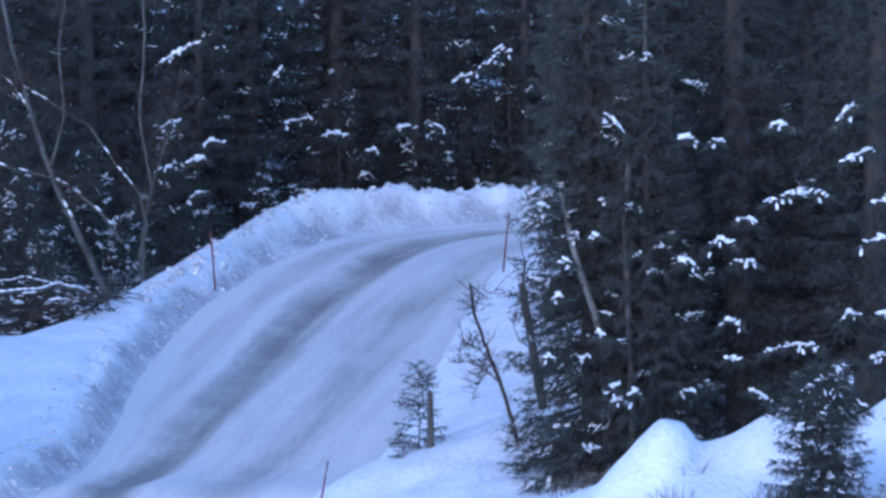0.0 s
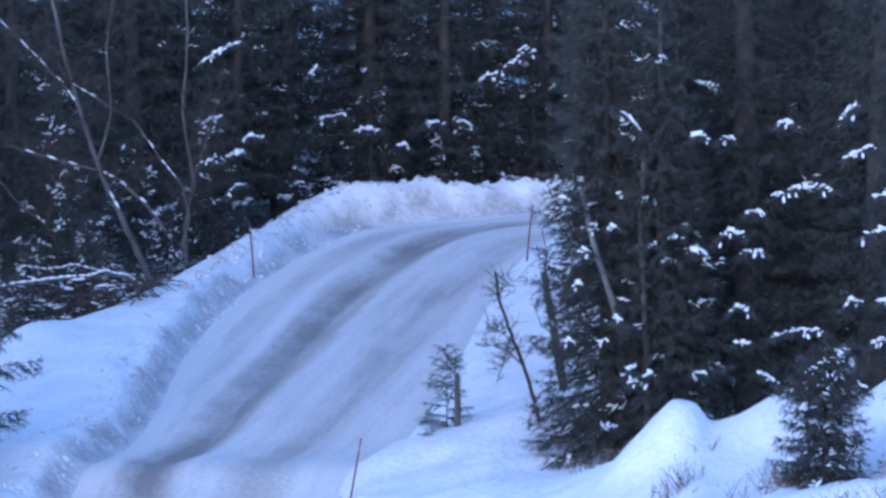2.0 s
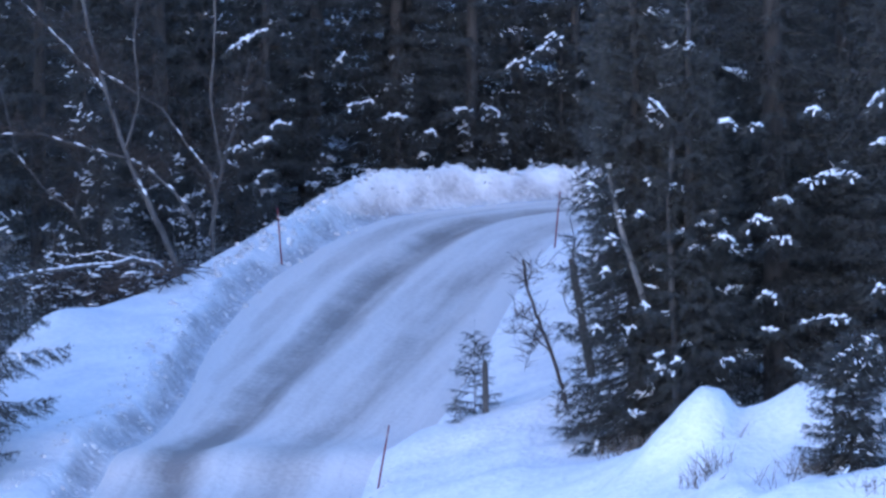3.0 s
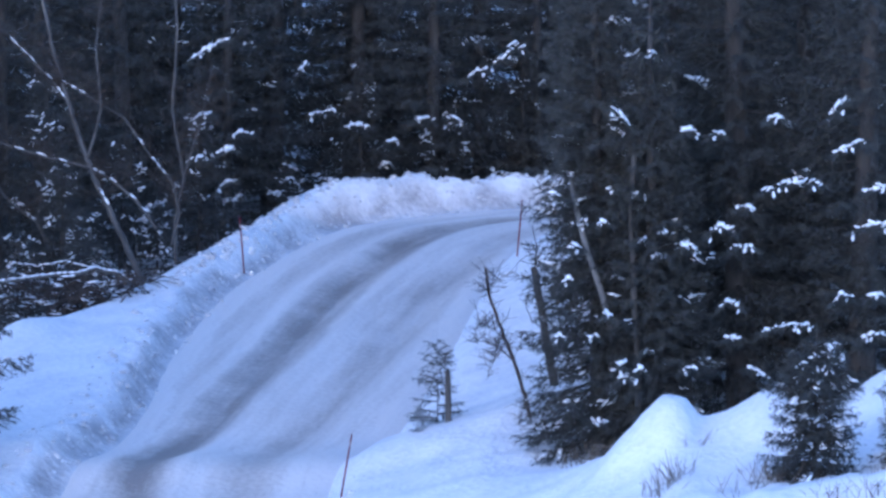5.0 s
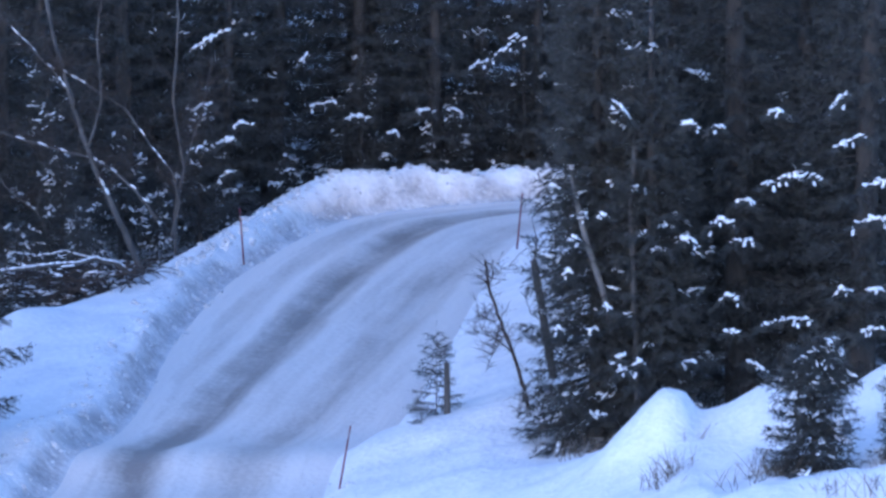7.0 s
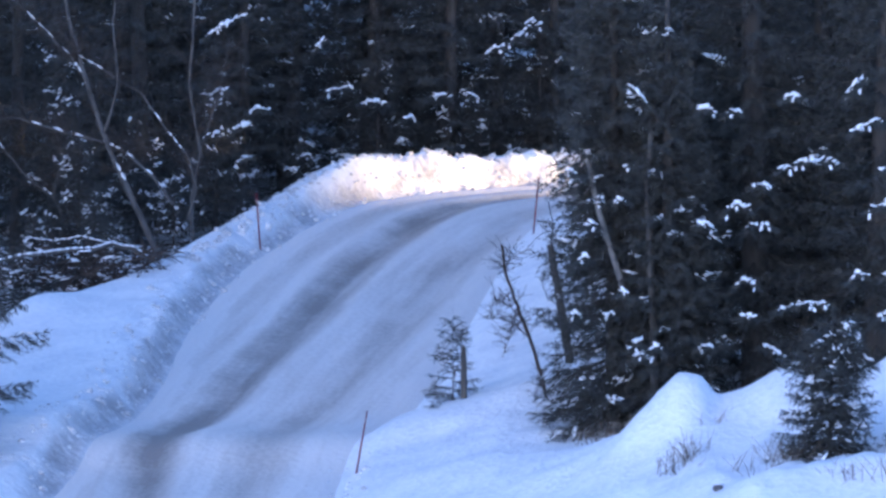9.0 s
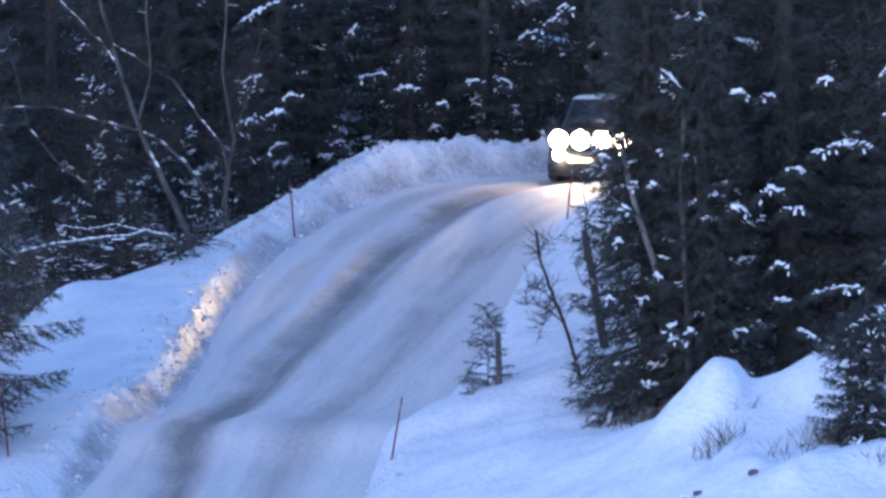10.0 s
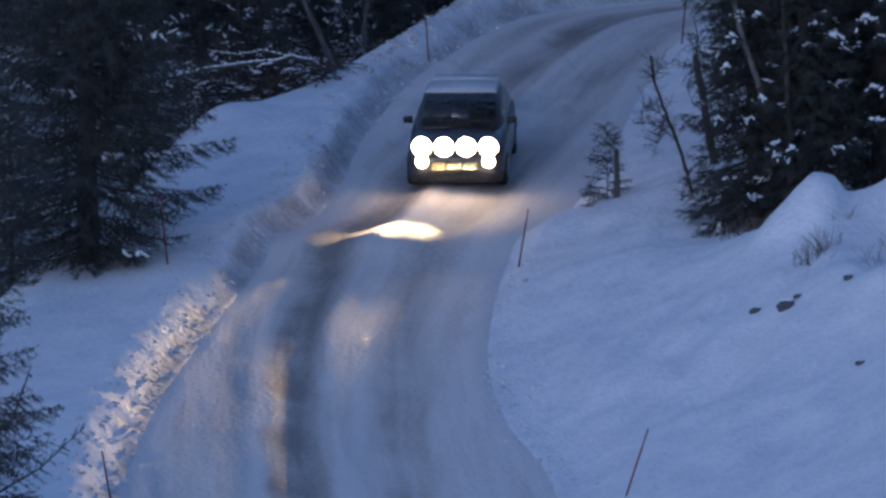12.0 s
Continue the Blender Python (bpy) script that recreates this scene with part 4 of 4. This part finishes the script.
for k, spot in enumerate((
    (5.37, 146.2, 5.10, 0.90, 0.16, 0.12),
    (4.29, 146.2, 4.40, 0.40, 0.15, 0.00),
    (3.79, 146.2, 4.11, 0.28, 0.12, -0.30),
    (4.42, 146.2, 3.25, 0.30, 0.16, 0.00),
    (5.30, 146.2, 2.88, 0.78, 0.13, 0.12),
    (3.77, 146.2, 5.91, 0.28, 0.10, 0.00),
    (4.20, 146.2, 5.88, 0.24, 0.10, 0.00),
    (2.71, 146.6, 6.14, 0.32, 0.12, -0.90),
    (6.11, 146.2, 6.34, 0.34, 0.20, 0.90),
    (6.77, 146.2, 5.03, 0.60, 0.14, 0.10),
    (6.64, 146.2, 4.43, 0.70, 0.15, 0.05),
    (6.16, 146.2, 3.34, 0.30, 0.14, 0.20),
    (4.60, 146.2, 4.11, 0.40, 0.08, 0.00),
    (4.44, 146.2, 2.69, 0.24, 0.10, 0.00),
    (5.10, 146.2, 6.10, 0.26, 0.08, 0.10),
    (4.84, 146.2, 2.16, 0.36, 0.10, -0.50),
    (6.64, 146.2, 2.73, 0.40, 0.09, 0.10),
    (6.29, 146.2, 5.69, 0.50, 0.12, 0.30),
    (2.45, 146.6, 4.46, 0.20, 0.09, 0.00),
    (6.68, 146.2, 3.34, 0.30, 0.10, 0.00),
    (4.62, 146.2, 4.72, 0.30, 0.07, 0.00),
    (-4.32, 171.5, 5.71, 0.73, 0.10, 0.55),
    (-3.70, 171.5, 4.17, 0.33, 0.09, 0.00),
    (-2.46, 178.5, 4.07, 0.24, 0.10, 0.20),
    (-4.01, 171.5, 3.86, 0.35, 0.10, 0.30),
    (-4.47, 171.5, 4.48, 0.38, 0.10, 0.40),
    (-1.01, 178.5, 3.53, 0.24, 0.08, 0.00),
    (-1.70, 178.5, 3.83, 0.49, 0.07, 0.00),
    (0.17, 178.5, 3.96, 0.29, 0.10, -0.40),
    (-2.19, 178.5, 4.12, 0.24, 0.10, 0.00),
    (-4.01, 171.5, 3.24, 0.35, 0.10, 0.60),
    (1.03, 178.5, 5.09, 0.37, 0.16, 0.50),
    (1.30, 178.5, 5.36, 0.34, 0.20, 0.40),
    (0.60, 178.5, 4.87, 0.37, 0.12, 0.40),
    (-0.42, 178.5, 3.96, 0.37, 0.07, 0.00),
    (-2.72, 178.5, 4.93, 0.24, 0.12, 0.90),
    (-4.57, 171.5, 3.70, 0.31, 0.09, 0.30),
    (2.71, 145.75, 2.31, 0.26, 0.22, 0.0),
    (3.01, 145.75, 2.26, 0.18, 0.22, 0.0),
    (2.77, 145.75, 2.11, 0.22, 0.10, 0.0),
    (2.49, 145.75, 3.10, 0.12, 0.10, 0.0),
    (1.90, 146.75, 3.54, 0.14, 0.10, 0.0),
    (1.77, 146.75, 2.66, 0.16, 0.10, 0.0),
    (1.99, 146.75, 4.07, 0.20, 0.10, 0.0),
    (1.68, 146.75, 4.87, 0.22, 0.09, 0.0),
    (2.30, 146.75, 2.66, 0.16, 0.10, 0.0),
    (3.77, 145.75, 2.26, 0.20, 0.08, 0.0),
)):
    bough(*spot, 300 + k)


def make_poles():
    """Red marker sticks: foot x, y, height, lean across, lean along."""
    for x, y, h, lx in ((-1.67, 148.75, 1.02, 9.5), (1.27, 168.9, 1.02, 5.0), (-3.6, 167.7, 1.02, -4.5), (-7.69, 147.9, 1.25, -6.0), (0.18, 132.0, 1.10, 18.0), (-7.77, 132.1, 1.10, -10.0)):
        p = thing("snow_pole", "thin red plastic snow marker pole stuck in the roadside bank", "snow pole", (x, y, ground_z(x, y)), "roadside snow poles")
        p.matrix_world = pose(x, y, ground_z(x, y), 0, lx, 0)
        st, bd = Shape(), Shape()
        st.tube([(0, 0, -0.4), (0, 0, 0.4 * h), (0.004, 0, h)], [0.017, 0.016, 0.013], 8)
        bd.tube([(0.003, 0, h * 0.80), (0.003, 0, h * 0.88)], [0.0165, 0.0165], 8)
        part("stick", st, RED, p)
        part("reflector_band", bd, BAND, p, "pale reflective band")


make_poles()

# ---------------------------------------------------------------- rally car
CAR = thing("rally_car", "dark rally hatchback with white roof and blazing headlights", "car")


def box_shape(x0, x1, y0, y1, z0, z1):
    s = Shape()
    s.add([(x, y, z) for x in (x0, x1) for y in (y0, y1) for z in (z0, z1)],
          [(0, 1, 3, 2), (4, 6, 7, 5), (0, 4, 5, 1), (2, 3, 7, 6), (0, 2, 6, 4), (1, 5, 7, 3)])
    return s


def loft(sections):
    s = Shape()
    n = len(sections[0])
    for sec in sections:
        s.v += [tuple(p) for p in sec]
    for i in range(len(sections) - 1):
        for j in range(n):
            a, b = i * n + j, i * n + (j + 1) % n
            s.f.append((a, b, b + n, a + n))
    s.f.append(tuple(reversed(range(n))))
    s.f.append(tuple((len(sections) - 1) * n + j for j in range(n)))
    return s


def rounded(y, w, z0, z1, tuck=0.06):
    return [(-w + tuck, y, z0), (-w, y, z0 + 0.12), (-w, y, z0 + 0.6 * (z1 - z0)), (-w + 0.03, y, z1 - 0.07), (-w + 0.12, y, z1 - 0.005), (0, y, z1 + 0.02),
            (w - 0.12, y, z1 - 0.005), (w - 0.03, y, z1 - 0.07), (w, y, z0 + 0.6 * (z1 - z0)), (w, y, z0 + 0.12), (w - tuck, y, z0)]


# the added beam sources point a little towards the outer side of the bend
AIM, DIP = 0.23, 0.03


def dome(cx, cy, cz, r, depth, n=20, rings=5):
    """A convex lamp glass that bulges forward, with a closed back."""
    s = Shape()
    for i in range(rings):
        a = 0.5 * math.pi * i / rings
        s.v += [(cx + r * math.cos(a) * math.cos(2 * math.pi * k / n), cy - depth * math.sin(a), cz + r * math.cos(a) * math.sin(2 * math.pi * k / n)) for k in range(n)]
    s.v.append((cx, cy - depth, cz))
    s.f = [(i * n + k, i * n + (k + 1) % n, (i + 1) * n + (k + 1) % n, (i + 1) * n + k) for i in range(rings - 1) for k in range(n)]
    s.f += [((rings - 1) * n + k, (rings - 1) * n + (k + 1) % n, rings * n) for k in range(n)]
    s.f.append(tuple(reversed(range(n))))
    return s


def make_car(car):
    part("body", loft([rounded(0.0, 0.66, 0.26, 0.60), rounded(0.05, 0.76, 0.22, 0.68), rounded(0.2, 0.85, 0.20, 0.76), rounded(0.7, 0.89, 0.20, 0.88), rounded(1.2, 0.90, 0.20, 0.95),
                       rounded(2.2, 0.90, 0.20, 0.96), rounded(3.2, 0.90, 0.20, 0.97), rounded(3.8, 0.86, 0.22, 0.95), rounded(4.05, 0.76, 0.28, 0.85)]), PAINT, car)
    part("cabin", loft([[(-b, y0, 0.93), (-a, y1, z), (-a + 0.10, y1, z + 0.02), (a - 0.10, y1, z + 0.02), (a, y1, z), (b, y0, 0.93)] for b, y0, a, y1, z in
                        ((0.76, 1.10, 0.74, 1.14, 0.96), (0.80, 1.5, 0.67, 1.72, 1.45), (0.82, 2.4, 0.67, 2.3, 1.44), (0.81, 3.3, 0.66, 3.2, 1.33), (0.76, 3.9, 0.66, 3.85, 0.98))]), PAINT, car)
    part("roof", loft([[(-0.66, y, z), (-0.60, y, z + 0.03), (0, y, z + 0.05), (0.60, y, z + 0.03), (0.66, y, z)] for y, z in ((1.72, 1.46), (1.95, 1.48), (2.5, 1.45), (3.1, 1.37), (3.3, 1.335))]), WHITE, car, "white roof panel")
    ws = Shape()
    ws.add([(-0.69, 1.13, 0.975), (0.69, 1.13, 0.975), (0.61, 1.68, 1.435), (-0.61, 1.68, 1.435), (-0.69, 1.16, 0.965), (0.69, 1.16, 0.965), (0.61, 1.71, 1.425), (-0.61, 1.71, 1.425)],
           [(0, 1, 2, 3), (7, 6, 5, 4), (0, 4, 5, 1), (1, 5, 6, 2), (2, 6, 7, 3), (3, 7, 4, 0)])
    for v in range(8):
        x, y, z = ws.v[v]
        ws.v[v] = (x, y - 0.035, z + 0.012)
    part("windscreen", ws, GLASS, car)
    for sx in (-1, 1):
        sw = Shape()
        sw.add([(sx * 0.805, 1.55, 0.99), (sx * 0.815, 3.3, 1.0), (sx * 0.65, 3.05, 1.41), (sx * 0.66, 1.9, 1.42)], [(0, 1, 2, 3)])
        part("side_window", sw, GLASS, car)
        mirror = part("door_mirror", loft([[(sx * x, y, z) for x, z in ((0.86, 0.98), (1.02, 0.99), (1.03, 1.08), (0.87, 1.10))] for y in (1.36, 1.42, 1.48)]), PLASTIC, car)
        for wy in (0.72, 3.25):
            tyre, rim = Shape(), Shape()
            tyre.tube([(sx * x, wy, 0.31) for x in (0.70, 0.73, 0.87, 0.905)], [0.27, 0.31, 0.31, 0.27], 24)
            rim.tube([(sx * x, wy, 0.31) for x in (0.88, 0.912)], [0.20, 0.17], 16)
            wheel = part("wheel", tyre, RUBBER, car)
            part("rim", rim, ALLOY, wheel, "pale alloy rim")
            flap = box_shape(sx * 0.66, sx * 0.90, wy + 0.34, wy + 0.36, 0.06, 0.34)
            part("mud_flap", flap, PLASTIC, car)
        part("headlight", dome(sx * 0.60, -0.01, 0.575, 0.12, 0.07), HEADLIGHT, car, "glowing headlight")
    part("bumper", loft([rounded(-0.03, 0.62, 0.20, 0.40, 0.03), rounded(0.02, 0.78, 0.18, 0.44, 0.03), rounded(0.15, 0.86, 0.18, 0.46, 0.03)]), PLASTIC, car)
    part("grille", box_shape(-0.42, 0.42, -0.02, 0.02, 0.47, 0.57), PLASTIC, car)
    part("lamp_bar", box_shape(-0.70, 0.70, -0.03, 0.01, 0.70, 0.73), PLASTIC, car)
    for lx in (-0.60, -0.20, 0.20, 0.60):
        pod = Shape()
        n, r = 24, 0.19
        ring = [(math.cos(2 * math.pi * k / n), math.sin(2 * math.pi * k / n)) for k in range(n)]
        prof = ((0.10, r * 0.45), (0.05, r * 0.8), (-0.02, r), (-0.05, r), (-0.05, r * 0.95), (-0.03, r * 0.94))
        pod.v = [(lx + c * q, y, 0.85 + s * q) for y, q in prof for c, s in ring]
        pod.f = [(i * n + k, i * n + (k + 1) % n, (i + 1) * n + (k + 1) % n, (i + 1) * n + k) for i in range(len(prof) - 1) for k in range(n)]
        pod.f.append(tuple(range(n)))
        p = part("spotlight", pod, ALLOY, car, "bright metal lamp housing")
        part("lens", dome(lx, -0.03, 0.85, r * 0.94, 0.06, 24), LENS, p, "glowing warm lens")
    for lx in (-0.28, 0.0, 0.28):
        # added to throw the main beam: a lit plate behind a narrowing fine black grid
        def at(x, y, z):
            return (lx + x + AIM * (y + 0.04), y, 0.51 + z + DIP * (y + 0.04))
        shell, grid, plate = Shape(), Shape(), Shape()
        quad = ((-1, -1), (1, -1), (1, 1), (-1, 1))
        for y, g in ((-0.035, 0.9), (-0.035, 1.04), (-0.17, 1.04), (-0.17, 1.0), (-0.045, 1.0)):
            shell.v += [at(a * 0.11 * g, y, b * 0.055 * g) for a, b in quad]
        shell.f = [(i * 4 + k, i * 4 + (k + 1) % 4, (i + 1) * 4 + (k + 1) % 4, (i + 1) * 4 + k) for i in range(4) for k in range(4)] + [(0, 1, 2, 3)]
        for k in range(1, 10):
            z = -0.055 + 0.011 * k
            grid.add([at(a * 0.11, y, z) for y in (-0.165, -0.05) for a in (-1, 1)], [(0, 1, 3, 2)])
        for k in range(1, 10):
            x = -0.11 + 0.022 * k
            grid.add([at(x, y, b * 0.055) for y in (-0.165, -0.05) for b in (-1, 1)], [(0, 1, 3, 2)])
        plate.add([at(a * 0.109, -0.047, b * 0.054) for a, b in quad], [(0, 1, 2, 3)])
        p = part("beam_source", shell, PLASTIC, car, "flat black casing of an added beam source", smooth=False)
        part("lens", plate, BEAM, p, "intense warm plate added to throw the main beam")
        part("grid", grid, PLASTIC, p, "fine black louvre added to narrow the beam", smooth=False)
    part("spoiler", loft([[(-0.6, y, z), (0.6, y, z), (0.6, y, z + 0.03), (-0.6, y, z + 0.03)] for y, z in ((3.25, 1.35), (3.55, 1.39))]), WHITE, car)


make_car(CAR)


def snow_dust():
    m, nt, b = material("snow_dust")
    n = node(nt, "ShaderNodeTexNoise", Scale=1.1, Detail=3.0)
    co = nt.nodes.new("ShaderNodeTexCoord")
    nt.links.new(co.outputs["Object"], n.inputs["Vector"])
    b.inputs["Base Color"].default_value = (0.9, 0.9, 0.92, 1)
    b.inputs["Roughness"].default_value = 1.0
    thick = ramp(nt, n.outputs[0], [(0.38, (0.0, 0.0, 0.0)), (0.8, (0.13, 0.13, 0.13))])
    nt.links.new(thick, b.inputs["Alpha"])
    return m


DUST = snow_dust()
VEIL = thing("snow_spray", "thin veil of powder snow whirled up behind the car", "snow spray")


def make_veil(veil):
    rnd = random.Random(17)
    for x, y, z, r in ((-0.9, 3.9, 0.4, 0.8), (1.1, 3.9, 0.45, 0.85), (0.1, 5.6, 0.4, 1.0), (-1.0, 7.2, 0.4, 0.9), (1.0, 7.6, 0.4, 0.9)):
        p = Shape()
        cols, rings = 28, 14
        for i in range(rings + 1):
            t = math.pi * i / rings
            for j in range(cols):
                a = 2 * math.pi * j / cols
                d = Vector((math.sin(t) * math.cos(a), math.sin(t) * math.sin(a), math.cos(t)))
                g = r * (1 + 0.25 * noise.noise(d * 1.8 + Vector((x, y, z))))
                p.v.append((x + d.x * g, y + d.y * g * 1.3, max(0.04, z + d.z * g * 0.6)))
        p.f = [(i * cols + j, i * cols + (j + 1) % cols, (i + 1) * cols + (j + 1) % cols, (i + 1) * cols + j) for i in range(rings) for j in range(cols)]
        part("puff", p, DUST, veil)


make_veil(VEIL)


def motions():
    """The car comes round the bend and down the road."""
    spots = [(0, 72.0, 194.0), (3, 58.0, 190.4), (6, 52.0, 188.8), (7.5, 36.0, 184.8), (8.3, 25.0, 182.2), (8.8, 17.5, 180.4), (9.3, 9.8, 178.6), (9.6, 5.2, 177.0), (9.8, 2.75, 175.3), (9.95, 1.95, 174.5), (10.1, 1.55, 173.9), (10.3, 1.0, 172.9),
             (10.5, 0.50, 171.8), (10.8, -0.40, 169.15), (11.2, -1.30, 164.85), (11.5, -1.90, 161.65), (11.75, -2.40, 158.85), (12, -2.88, 155.9)]
    rows = []
    for i, (t, x, y) in enumerate(spots):
        x0, y0, x1, y1 = *spots[max(i - 1, 0)][1:], *spots[min(i + 1, len(spots) - 1)][1:]
        back = math.degrees(math.atan2(-(x0 - x1), y0 - y1)) * (0.3 if y < 177.5 else 0.6 if y < 179.5 else 0.85)
        bx, by = -math.sin(radians(back)), math.cos(radians(back))
        z0, z1 = float(slope_z(y)), float(slope_z(y + 3 * by))
        nod = 0.7 * math.degrees(math.atan2(z1 - z0, 3)) + float(np.interp(t, [11.4, 12], [0, 2.2]))
        rows.append((t, pose(x, y, z0 - 0.05, nod, 0, back)))
    walk(CAR, rows)
    walk(VEIL, rows)


motions()
